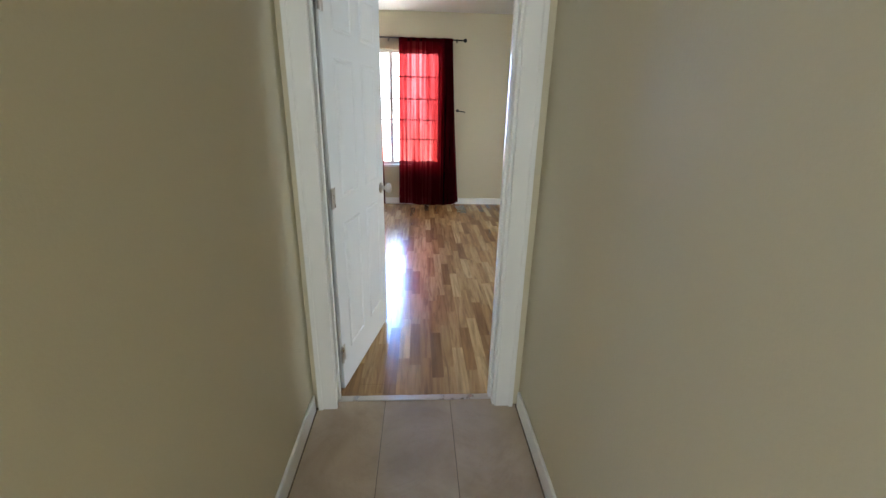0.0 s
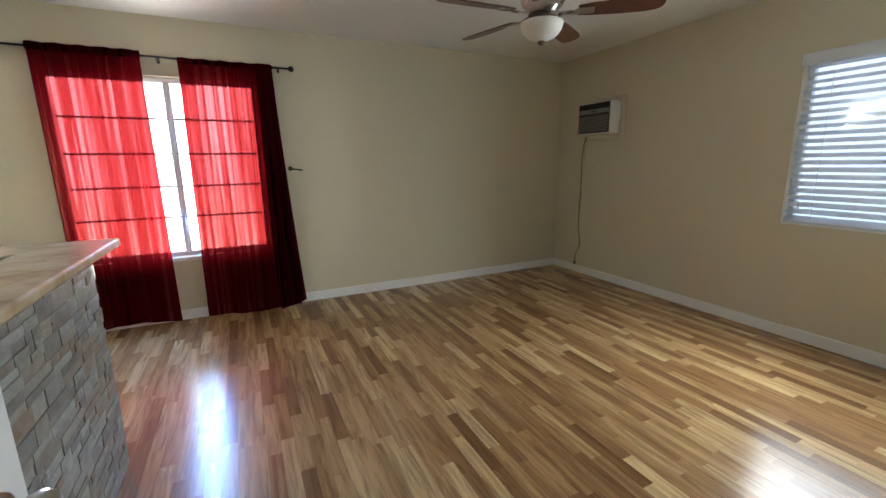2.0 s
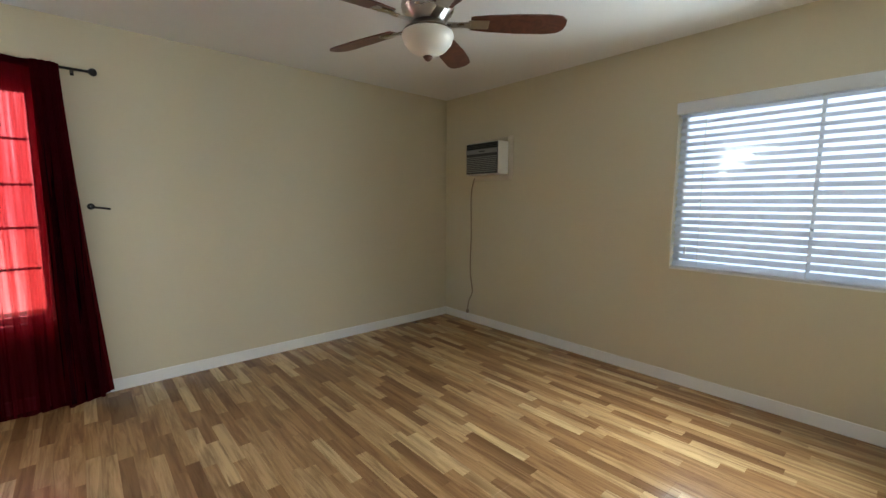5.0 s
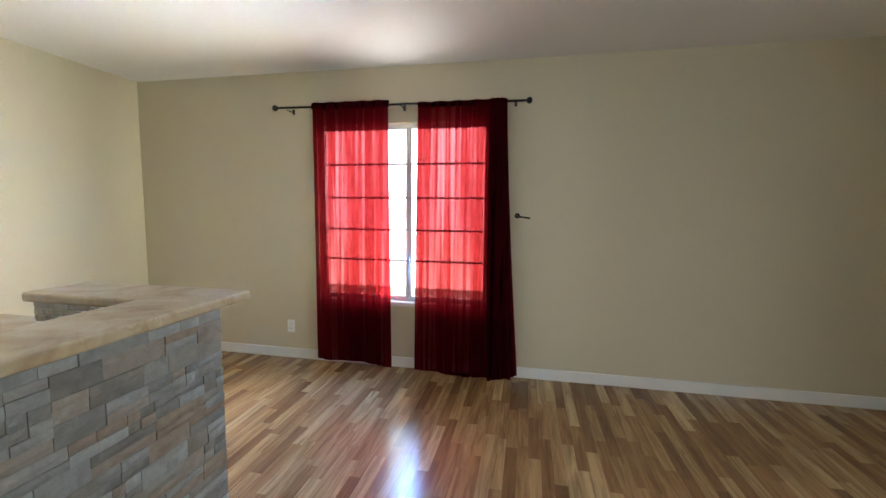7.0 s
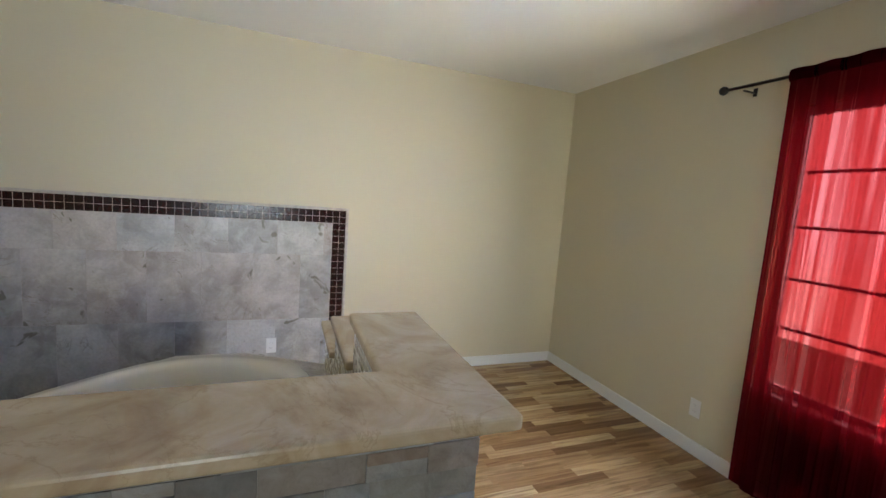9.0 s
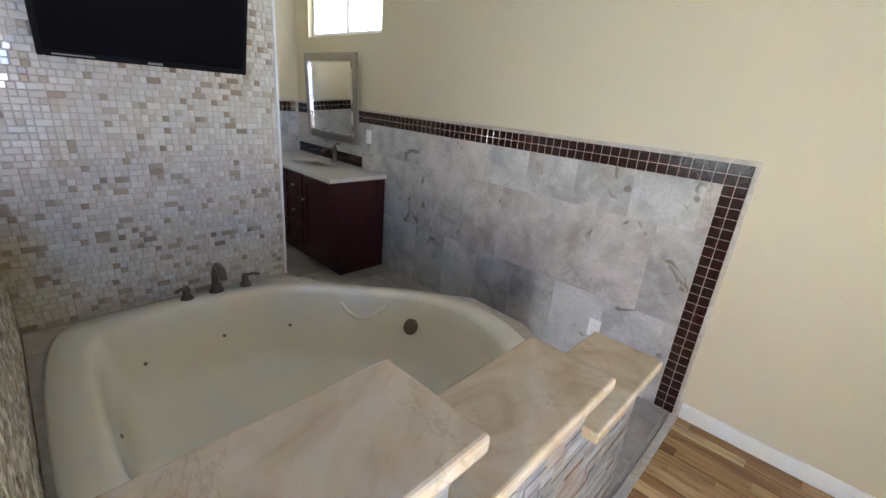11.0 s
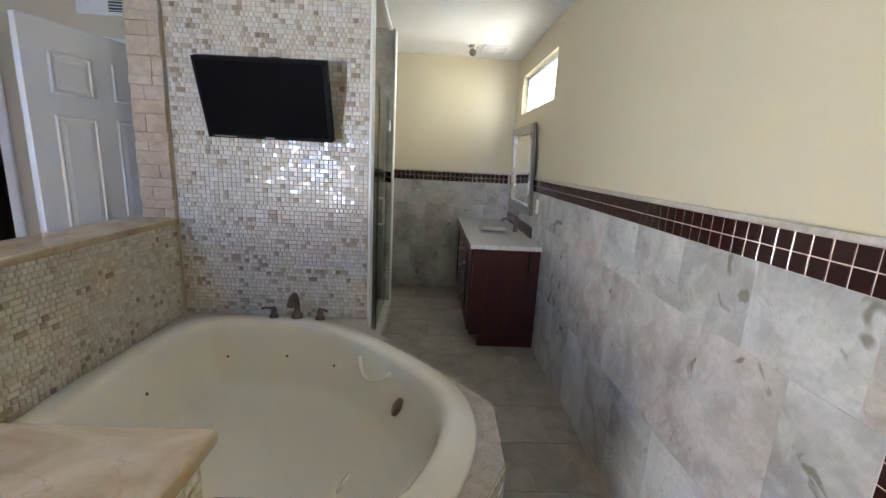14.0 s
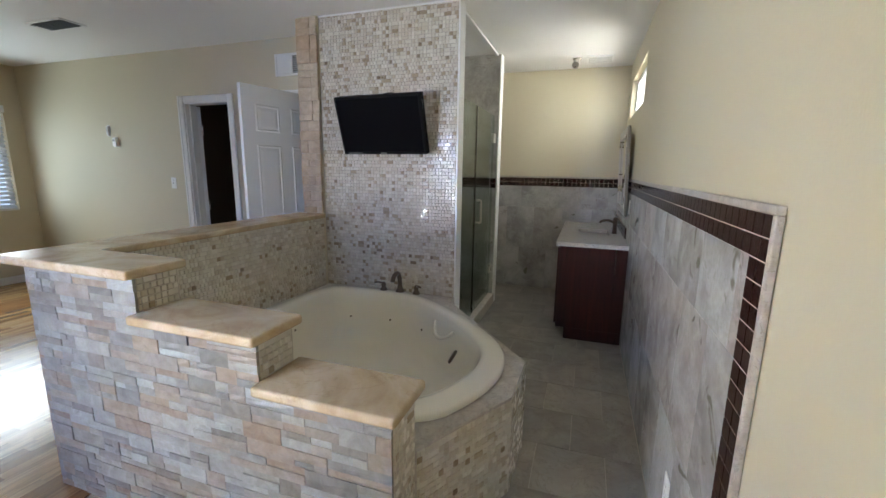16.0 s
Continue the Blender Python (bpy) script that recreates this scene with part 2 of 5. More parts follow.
def make_slate(name, stops, scale, rough, cracks=0.6, per_island=False):
    """Tumbled natural stone: each piece its own tone, clouded, with darker veins."""
    n = Nodes(name)
    rnd = n.add("NewGeometry").outputs["Random Per Island"] if per_island else n.add("ObjectInfo").outputs["Random"]
    v = n.coords()
    off = n.add("CombineXYZ", X=n.maths("MULTIPLY", rnd, 13.0), Y=n.maths("MULTIPLY", rnd, 31.0), Z=n.maths("MULTIPLY", rnd, 7.0))
    add = n.tree.nodes.new("ShaderNodeVectorMath")
    n.tree.links.new(v, add.inputs[0])
    n.tree.links.new(off.outputs[0], add.inputs[1])
    tone = n.ramp(rnd, stops)
    cloud = n.noise(add.outputs[0], scale, 6.0, 0.6, 0.6)
    fine = n.noise(add.outputs[0], scale * 9, 4.0, 0.6)
    c = n.mix(n.ramp(cloud, [(0.35, (0, 0, 0)), (0.7, (1, 1, 1))]), n.mix(0.36, tone, (0.17, 0.15, 0.13)), n.mix(0.18, tone, (0.72, 0.69, 0.64)))
    vein = n.ramp(n.noise(add.outputs[0], scale * 0.8, 8.0, 0.65, 1.8), [(0.485, (0, 0, 0)), (0.5, (1, 1, 1)), (0.515, (0, 0, 0))])
    c = n.mix(n.maths("MULTIPLY", vein, cracks), c, (0.16, 0.13, 0.10))
    n.base(c, n.maths("ADD", rough, n.maths("MULTIPLY", fine, 0.15)))
    n.bump(n.maths("ADD", cloud, n.maths("MULTIPLY", fine, 0.5)), 0.35, 0.004)
    return n.mat


def make_cloud_tile():
    """Honed grey limestone: soft cloudy patches, a few broken hairline veins and dark olive flecks."""
    n = Nodes("grey_limestone_tile")
    rnd = n.add("ObjectInfo").outputs["Random"]
    off = n.add("CombineXYZ", X=n.maths("MULTIPLY", rnd, 13.0), Y=n.maths("MULTIPLY", rnd, 31.0), Z=n.maths("MULTIPLY", rnd, 7.0))
    add = n.tree.nodes.new("ShaderNodeVectorMath")
    n.tree.links.new(n.coords(), add.inputs[0])
    n.tree.links.new(off.outputs[0], add.inputs[1])
    v = add.outputs[0]
    tone = n.ramp(rnd, [(0.0, (0.37, 0.36, 0.345)), (0.35, (0.47, 0.47, 0.465)), (0.6, (0.46, 0.395, 0.35)), (0.8, (0.40, 0.405, 0.405)), (1.0, (0.56, 0.56, 0.545))])
    cloud = n.noise(v, 3.4, 4.0, 0.55, 0.4)
    patch = n.noise(v, 8.0, 6.0, 0.62, 0.5)
    fine = n.noise(v, 55.0, 4.0, 0.6)
    c = n.mix(n.ramp(cloud, [(0.35, (0, 0, 0)), (0.68, (1, 1, 1))]), n.mix(0.48, tone, (0.20, 0.18, 0.165)), n.mix(0.40, tone, (0.74, 0.73, 0.71)))
    c = n.mix(n.ramp(patch, [(0.46, (0, 0, 0)), (0.62, (0.5, 0.5, 0.5))]), c, n.mix(0.5, tone, (0.76, 0.75, 0.72)))
    where = n.ramp(n.noise(v, 2.1, 2.0), [(0.50, (0, 0, 0)), (0.66, (1, 1, 1))])
    vein = n.ramp(n.noise(v, 2.6, 4.0, 0.6, 2.2), [(0.488, (0, 0, 0)), (0.5, (1, 1, 1)), (0.512, (0, 0, 0))])
    c = n.mix(n.maths("MULTIPLY", n.maths("MULTIPLY", vein, where), 0.85), c, (0.24, 0.205, 0.17))
    fleck = n.ramp(n.noise(v, 4.4, 3.0, 0.55, 1.5), [(0.66, (0, 0, 0)), (0.70, (0.8, 0.8, 0.8))])
    c = n.mix(fleck, c, (0.16, 0.15, 0.11))
    c = n.mix(n.maths("MULTIPLY", n.ramp(fine, [(0.4, (0, 0, 0)), (0.7, (1, 1, 1))]), 0.30), c, (0.28, 0.26, 0.235))
    n.base(c, n.maths("ADD", 0.11, n.maths("MULTIPLY", fine, 0.14)))
    n.bump(n.maths("ADD", patch, n.maths("MULTIPLY", fine, 0.3)), 0.16, 0.003)
    return n.mat


def make_travertine():
    n = Nodes("polished_travertine")
    v = n.coords((1.0, 1.0, 1.0))
    warp = n.noise(v, 3.0, 8.0, 0.62, 1.6)
    fine = n.noise(v, 60.0, 4.0)
    c = n.ramp(warp, [(0.25, (0.34, 0.22, 0.12)), (0.45, (0.52, 0.405, 0.25)), (0.6, (0.61, 0.505, 0.345)), (0.8, (0.69, 0.60, 0.44))])
    vein = n.ramp(n.noise(v, 2.2, 9.0, 0.6, 2.4), [(0.49, (0, 0, 0)), (0.5, (1, 1, 1)), (0.512, (0, 0, 0))])
    c = n.mix(n.maths("MULTIPLY", vein, 0.38), c, (0.32, 0.21, 0.11))
    c = n.mix(n.maths("MULTIPLY", fine, 0.18), c, (0.36, 0.26, 0.16))
    n.base(c, n.maths("ADD", 0.16, n.maths("MULTIPLY", fine, 0.12)))
    n.bump(warp, 0.06, 0.003)
    return n.mat


def make_mosaic(name, stops):
    n = Nodes(name)
    rnd = n.add("NewGeometry").outputs["Random Per Island"]
    c = n.ramp(rnd, stops, True)
    v = n.coords()
    cloud = n.noise(v, 70.0, 4.0)
    c = n.mix(n.maths("MULTIPLY", cloud, 0.22), c, (0.45, 0.38, 0.29))
    n.base(c, n.ramp(n.maths("FRACT", n.maths("MULTIPLY", rnd, 7.0)), [(0.0, (0.10, 0.10, 0.10)), (0.55, (0.18, 0.18, 0.18)), (0.8, (0.30, 0.30, 0.30))]))
    n.bump(cloud, 0.12, 0.002)
    return n.mat


def make_red_tile():
    n = Nodes("dark_red_glazed_tile")
    rnd = n.add("ObjectInfo").outputs["Random"]
    isl = n.add("NewGeometry").outputs["Random Per Island"]
    v = n.coords()
    cloud = n.noise(v, 35.0, 5.0, 0.6, 1.0)
    c = n.mix(cloud, (0.012, 0.005, 0.0045), (0.036, 0.011, 0.009))
    c = n.mix(n.maths("MULTIPLY", n.maths("FRACT", n.maths("ADD", rnd, isl)), 0.5), c, (0.03, 0.008, 0.007))
    n.base(c, 0.14)
    n.bump(cloud, 0.15, 0.003)
    return n.mat


def make_granite():
    n = Nodes("white_granite")
    v = n.coords()
    spots = n.noise(v, 120.0, 5.0, 0.7)
    big = n.noise(v, 18.0, 4.0)
    c = n.ramp(spots, [(0.33, (0.22, 0.20, 0.19)), (0.45, (0.62, 0.60, 0.57)), (0.65, (0.78, 0.77, 0.74))])
    c = n.mix(n.maths("MULTIPLY", big, 0.3), c, (0.55, 0.52, 0.48))
    n.base(c, 0.12)
    return n.mat


def make_cherry():
    n = Nodes("dark_cherry_wood")
    g = n.noise(n.coords((26.0, 26.0, 1.8)), 1.0, 6.0, 0.6, 0.8)
    c = n.ramp(g, [(0.3, (0.024, 0.005, 0.005)), (0.55, (0.048, 0.009, 0.009)), (0.8, (0.075, 0.017, 0.014))])
    n.base(c, n.maths("ADD", 0.24, n.maths("MULTIPLY", g, 0.1)))
    n.bump(g, 0.06, 0.002)
    return n.mat


def make_blade():
    n = Nodes("walnut_fan_blade")
    g = n.noise(n.coords((16.0, 16.0, 4.0)), 1.0, 6.0, 0.6, 1.0)
    c = n.ramp(g, [(0.3, (0.06, 0.018, 0.011)), (0.55, (0.12, 0.038, 0.022)), (0.8, (0.18, 0.065, 0.036))])
    n.base(c, 0.34)
    return n.mat


def make_curtain():
    """Thin red voile: dense where it lies in folds, paler where one layer is stretched."""
    n = Nodes("sheer_red_curtain")
    weave = n.noise(n.coords((500.0, 500.0, 500.0)), 1.0, 2.0)
    streak = n.noise(n.coords((17.0, 3.0, 0.35)), 1.0, 3.0, 0.6)
    thin = n.noise(n.coords((34.0, 3.0, 0.5)), 1.0, 2.0, 0.5)
    col = n.mix(n.maths("MULTIPLY", streak, 0.5), (0.026, 0.0012, 0.004), (0.018, 0.0008, 0.003))
    diff = n.add("BsdfDiffuse", Color=n.mix(n.maths("MULTIPLY", weave, 0.4), col, (0.03, 0.0012, 0.004)))
    trans = n.add("BsdfTranslucent", Color=(0.50, 0.008, 0.016, 1))
    pale = n.ramp(n.maths("ADD", n.maths("MULTIPLY", streak, 0.5), n.maths("MULTIPLY", thin, 0.5)), [(0.46, (0, 0, 0)), (0.62, (1, 1, 1))])
    clear = n.add("BsdfTransparent", Color=n.mix(pale, (0.92, 0.065, 0.065), (0.98, 0.31, 0.33)))
    a = n.add("MixShader", Fac=0.07)
    n.tree.links.new(diff.outputs[0], a.inputs[1])
    n.tree.links.new(trans.outputs[0], a.inputs[2])
    b = n.add("MixShader", Fac=n.mix(pale, (0.09, 0.09, 0.09), (0.165, 0.165, 0.165)))
    n.tree.links.new(a.outputs[0], b.inputs[1])
    n.tree.links.new(clear.outputs[0], b.inputs[2])
    n.tree.links.new(b.outputs[0], n.out.inputs["Surface"])
    return n.mat


def make_glass(name, tint, rough=0.0):
    n = Nodes(name)
    g = n.add("BsdfGlossy", Roughness=rough)
    t = n.add("BsdfTransparent", Color=(*tint, 1))
    f = n.add("LayerWeight", Blend=0.5)
    gloss = n.maths("ADD", 0.03, n.maths("MULTIPLY", n.maths("POWER", f.outputs["Facing"], 4.0), 0.55))
    m = n.add("MixShader", Fac=gloss)
    n.tree.links.new(t.outputs[0], m.inputs[1])
    n.tree.links.new(g.outputs[0], m.inputs[2])
    n.tree.links.new(m.outputs[0], n.out.inputs["Surface"])
    return n.mat


def make_slat():
    """White vinyl that lets some daylight through."""
    n = Nodes("blind_slat")
    v = n.coords()
    n.base(n.mix(n.noise(v, 6.0), (0.76, 0.78, 0.80), (0.82, 0.84, 0.85)), 0.4)
    t = n.add("BsdfTranslucent", Color=(0.78, 0.82, 0.86, 1))
    m = n.add("MixShader", Fac=0.26)
    n.tree.links.new(n.bsdf.outputs[0], m.inputs[1])
    n.tree.links.new(t.outputs[0], m.inputs[2])
    n.tree.links.new(m.outputs[0], n.out.inputs["Surface"])
    return n.mat


SLAT = make_slat()
WOOD = make_wood_floor()
LEDGER = make_slate("ledger_stone", [(0.0, (0.099, 0.093, 0.077)), (0.14, (0.154, 0.169, 0.166)), (0.28, (0.272, 0.193, 0.112)), (0.40, (0.327, 0.355, 0.351)), (0.52, (0.145, 0.147, 0.131)), (0.62, (0.275, 0.288, 0.273)), (0.74, (0.219, 0.142, 0.079)), (0.84, (0.357, 0.384, 0.376)), (0.92, (0.229, 0.223, 0.184)), (1.0, (0.120, 0.111, 0.089))], 16.0, 0.36, 0.3)
TAN_LEDGER = make_slate("tan_ledger_stone", [(0.0, (0.56, 0.42, 0.26)), (0.35, (0.64, 0.53, 0.38)), (0.7, (0.50, 0.35, 0.20)), (1.0, (0.66, 0.57, 0.44))], 12.0, 0.5, 0.3)
WALL_TILE = make_cloud_tile()
FLOOR_TILE = make_slate("grey_floor_tile", [(0.0, (0.28, 0.26, 0.23)), (0.4, (0.36, 0.33, 0.29)), (0.7, (0.31, 0.29, 0.26)), (1.0, (0.42, 0.38, 0.33))], 5.0, 0.28, 0.4)
HALL_TILE = make_slate("beige_hall_tile", [(0.0, (0.42, 0.32, 0.22)), (0.5, (0.47, 0.36, 0.25)), (1.0, (0.44, 0.34, 0.24))], 2.5, 0.5, 0.1)
HALL_TILE.node_tree.nodes["Principled BSDF"].inputs["Specular IOR Level"].default_value = 0.2
PENCIL = make_slate("stone_pencil_trim", [(0.0, (0.52, 0.48, 0.42)), (0.5, (0.60, 0.55, 0.48)), (1.0, (0.48, 0.44, 0.39))], 18.0, 0.35, 0.5)
TRAVERTINE = make_travertine()
PEARL = make_mosaic("pearl_glass_mosaic", [(0.0, (0.66, 0.625, 0.53)), (0.35, (0.71, 0.68, 0.59)), (0.7, (0.62, 0.575, 0.475)), (0.9, (0.56, 0.51, 0.405))])
SQUARES = make_mosaic("stone_square_mosaic", [(0.0, (0.66, 0.61, 0.53)), (0.36, (0.52, 0.46, 0.35)), (0.58, (0.42, 0.345, 0.245)), (0.80, (0.35, 0.275, 0.19)), (0.94, (0.24, 0.185, 0.13))])
RED_TILE = make_red_tile()
GRANITE = make_granite()
CHERRY = make_cherry()
BLADE = make_blade()
CURTAIN = make_curtain()
PANE = make_glass("window_glass", (0.97, 0.98, 0.98))
SHOWER_GLASS = make_glass("shower_glass", (0.80, 0.86, 0.84))



def make_glow(name, low, high, strength):
    """Bright hazy distance: pale ground below, sky above."""
    n = Nodes(name)
    z = n.add("SeparateXYZ", Vector=n.add("NewGeometry").outputs["Position"]).outputs[2]
    blot = n.noise(n.coords((0.6, 0.6, 1.6)), 1.0, 4.0)
    c = n.ramp(n.maths("ADD", n.maths("DIVIDE", z, 5.0), n.maths("MULTIPLY", blot, 0.12)), [(0.0, low), (0.16, low), (0.30, high), (1.0, high)])
    e = n.add("Emission", Color=c, Strength=strength)
    n.tree.links.new(e.outputs[0], n.out.inputs["Surface"])
    return n.mat


# ---------------------------------------------------------------- structure
XW, XE, YN, YS, TOP = -2.935, 3.93, 6.90, 2.61, 2.557
YB, XS = 0.75, -1.67          # back of the bath, shower front
T = 0.12

solid("ground", boxes((-300, -300, -0.40, 300, 300, -0.30)), plain("yard_ground", (0.28, 0.24, 0.19), 0.9, wear=0.4, scale=0.6), "pale dry yard outside the house", "ground")
solid("subfloor", boxes((XW - 0.2, -1.7, -0.30, XE + 0.2, YN + 0.2, -0.012)), GROUT, "grey screed under the floor coverings", "floor")
solid("ceiling", boxes((XW - 0.2, -1.7, TOP, XE + 0.2, YN + 0.2, TOP + 0.15)), CEILING, "white painted ceiling with fine texture", "ceiling")

solid("backdrop_north", boxes((-8.9, 12.0, -0.3, 8.9, 12.1, 9)), make_glow("bright_yard", (0.85, 0.86, 0.80), (0.86, 0.93, 1.0), NORTH_GLOW), "overexposed bright yard and sky outside the window", "backdrop")
solid("backdrop_east", boxes((9.0, -14, -0.3, 9.1, 20, 9)), make_glow("hazy_side_yard", (0.44, 0.57, 0.82), (0.50, 0.63, 0.88), EAST_GLOW), "hazy bluish side yard outside the blinds", "backdrop")
solid("backdrop_west", boxes((-9.1, -24, -0.3, -9.0, 12, 12)), make_glow("bright_west_sky", (0.80, 0.88, 0.85), (0.86, 0.95, 1.0), NORTH_GLOW), "overexposed sky outside the high window", "backdrop")
N_WIN = (-1.085, 0.425, 0.58, 2.10)
E_WIN = (2.79, 4.355, 0.88, 2.09)
B_WIN = (1.00, 2.165, 1.970, 2.345)
ENTRY = (-0.305, 0.507, -0.01, 2.06)
CLOS = (0.735, 1.315, -0.01, 2.06)
wall_n = solid("wall_north", wall_boxes("x", YN, YN + T, XW - T, XE + T, 0, TOP, [N_WIN]), WALL, "tan painted wall with the curtained window", "wall")
wall_e = solid("wall_east", wall_boxes("y", XE, XE + T, 1.2, YN, 0, TOP, [E_WIN]), WALL, "tan painted wall with the blinds window", "wall")
wall_w = solid("wall_west", wall_boxes("y", XW - T, XW, YB - T, YN, 0, TOP, [B_WIN]), WALL, "tan painted wall above grey tile wainscot", "wall")
wall_s = solid("wall_south", wall_boxes("x", YS - T, YS, -0.545, XE, -0.012, TOP, [ENTRY, CLOS]), WALL, "tan painted wall with two doorways", "wall")
solid("wall_hall_west", boxes((-0.49, -1.6, -0.012, -0.392, YS - T, TOP)), WALL, "tan painted hall wall", "wall")
solid("wall_hall_east", boxes((0.622, -1.6, -0.012, 0.73, YS - T, TOP)), WALL, "tan painted hall wall", "wall")
solid("wall_hall_end", boxes((-0.49, -1.7, -0.012, 0.73, -1.6, TOP)), WALL, "tan painted wall closing the hall", "wall")
# darkened in colour to stand for the shade behind the doorway
solid("wall_closet", boxes((0.73, 1.2, -0.012, 2.2, 1.28, TOP), (2.12, 1.28, -0.012, 2.2, YS - T, TOP), (2.2, 1.2, -0.012, XE, 1.28, TOP)), CLOSET_SHADE, "closet walls coloured dark for the shade inside", "wall")
solid("wall_bath_back", boxes((XW, YB - T, -0.012, -0.49, YB, TOP)), WALL, "tan painted wall over grey tile at the back of the bath", "wall")
solid("wall_shower_back", boxes((XS, 1.45, -0.012, -0.49, 1.57, TOP)), WALL_TILE, "grey tiled wall at the end of the shower", "wall")
wall_m = solid("wall_mosaic", boxes((XS + 0.004, 2.85, -0.012, -0.545, 2.962, TOP)), GROUT, "wall covered in glass and stone mosaic behind the tub", "wall")
wall_p = solid("wall_pillar", boxes((-0.545, YS, -0.012, -0.375, 2.985, TOP)), WALL, "tan wall end clad in stone strips", "wall")


def frame_boxes(axis, at0, at1, a, b, z0, z1, w):
    """Four bars round an opening a..b by z0..z1 in the plane across axis."""
    spans = [(a, a + w, z0, z1), (b - w, b, z0, z1), (a + w, b - w, z0, z0 + w), (a + w, b - w, z1 - w, z1)]
    if axis == "y":
        return [(p, at0, r, q, at1, s) for p, q, r, s in spans]
    return [(at0, p, r, at1, q, s) for p, q, r, s in spans]


# ---- north window: white slider with bars behind the glass
def north_window():
    x0, x1, z0, z1 = N_WIN
    w = thing("window_1", (-0.24, YN, z0), "white vinyl sliding window with grille bars", "window", "", "structure")
    part("window_frame", boxes(*frame_boxes("y", YN + 0.05, YN + 0.11, x0, x1, z0, z1, 0.030), bevel=0.004), VINYL, w)
    part("window_sill", boxes((x0, YN - 0.02, z0 - 0.035, x1, YN + 0.05, z0 + 0.002), bevel=0.006), TRIM, w)
    part("mullion", boxes((-0.281, YN + 0.045, z0 + 0.03, -0.259, YN + 0.105, z1 - 0.03), bevel=0.004), VINYL, w)
    for a, b in ((x0 + 0.030, -0.283), (-0.257, x1 - 0.030)):
        sash = part("sash", boxes(*frame_boxes("y", YN + 0.055, YN + 0.09, a, b, z0 + 0.030, z1 - 0.030, 0.012)), VINYL, w)
        p = part("pane", boxes((a + 0.012, YN + 0.07, z0 + 0.042, b - 0.012, YN + 0.075, z1 - 0.042)), PANE, sash)
        p.visible_shadow = False
    for z in (0.93, 1.20, 1.48, 1.77):
        part("grille_bar", boxes((x0 + 0.05, YN + 0.092, z - 0.008, x1 - 0.05, YN + 0.104, z + 0.008)), GREY_PLASTIC, w)


north_window()


def east_window():
    y0, y1, z0, z1 = E_WIN
    w = thing("window_2", (XE, 3.57, z0), "white framed window behind horizontal blinds", "window", "", "structure")
    part("window_frame", boxes(*frame_boxes("x", XE + 0.07, XE + 0.115, y0, y1, z0, z1, 0.04), bevel=0.004), VINYL, w)
    part("mullion", boxes((XE + 0.085, 3.562, z0 + 0.04, XE + 0.11, 3.578, z1 - 0.04)), VINYL, w)
    for a, b in ((y0 + 0.04, 3.562), (3.578, y1 - 0.04)):
        p = part("pane", boxes((XE + 0.09, a, z0 + 0.04, XE + 0.094, b, z1 - 0.04)), PANE, w)
        p.visible_shadow = False
    part("window_sill", boxes((XE + 0.001, y0, z0 - 0.002, XE + 0.07, y1, z0 + 0.012)), TRIM, w)

    b = thing("window_blinds", (XE, 3.57, z0), "white horizontal slat blinds lowered with slats part open", "blinds")
    part("headrail", boxes((XE - 0.012, y0 - 0.012, z1 - 0.075, XE + 0.05, y1 + 0.012, z1 + 0.006), bevel=0.005), SLAT, b, "white valance of the blinds")
    step, tilt = 0.051, radians(36)
    z = z0 + 0.05
    while z < z1 - 0.085:
        bm = bmesh.new()
        rows = []
        for k in range(5):
            u = (k / 4 - 0.5) * 0.055
            crown = 0.003 * (1 - (k / 2 - 1) ** 2)
            rows.append([bm.verts.new((XE + 0.028 + u * math.cos(tilt) - crown * math.sin(tilt), yy, z + u * math.sin(tilt) + crown * math.cos(tilt) + random.uniform(-0.0012, 0.0012))) for yy in (y0 + 0.012, y1 - 0.012)])
        for p, q in zip(rows, rows[1:]):
            bm.faces.new((p[0], p[1], q[1], q[0]))
        bmesh.ops.solidify(bm, geom=bm.faces[:], thickness=0.0025)
        part("slat", bm, SLAT, b)
        z += step
    part("bottom_rail", boxes((XE + 0.006, y0 + 0.012, z0 + 0.014, XE + 0.05, y1 - 0.012, z0 + 0.032), bevel=0.004), SLAT, b)
    for y in (y0 + 0.18, 3.57, y1 - 0.18):
        part("ladder_cord", cyl((XE + 0.002, y, z0 + 0.03), (XE + 0.002, y, z1 - 0.07), 0.0022, n=6), PLASTIC, b)
    part("cord_tassel", cyl((XE - 0.008, y1 - 0.10, z0 + 0.12), (XE - 0.008, y1 - 0.10, z0 + 0.18), 0.008, 0.004, 8), PLASTIC, b)


east_window()


def bath_window():
    y0, y1, z0, z1 = B_WIN
    w = thing("window_3", (XW, 1.61, z0), "small white high slider window", "window", "", "structure")
    part("window_frame", boxes(*frame_boxes("x", XW - 0.10, XW - 0.05, y0, y1, z0, z1, 0.035), bevel=0.003), VINYL, w)
    part("mullion", boxes((XW - 0.095, 1.59, z0 + 0.035, XW - 0.05, 1.63, z1 - 0.035)), VINYL, w)
    for a, b in ((y0 + 0.035, 1.59), (1.63, y1 - 0.035)):
        p = part("pane", boxes((XW - 0.08, a, z0 + 0.035, XW - 0.076, b, z1 - 0.035)), PANE, w)
        p.visible_shadow = False
    part("grille_bar", boxes((XW - 0.075, 1.90, z0 + 0.035, XW - 0.066, 1.912, z1 - 0.035)), VINYL, w)
    part("grille_bar", boxes((XW - 0.075, 1.31, z0 + 0.035, XW - 0.066, 1.322, z1 - 0.035)), VINYL, w)


bath_window()

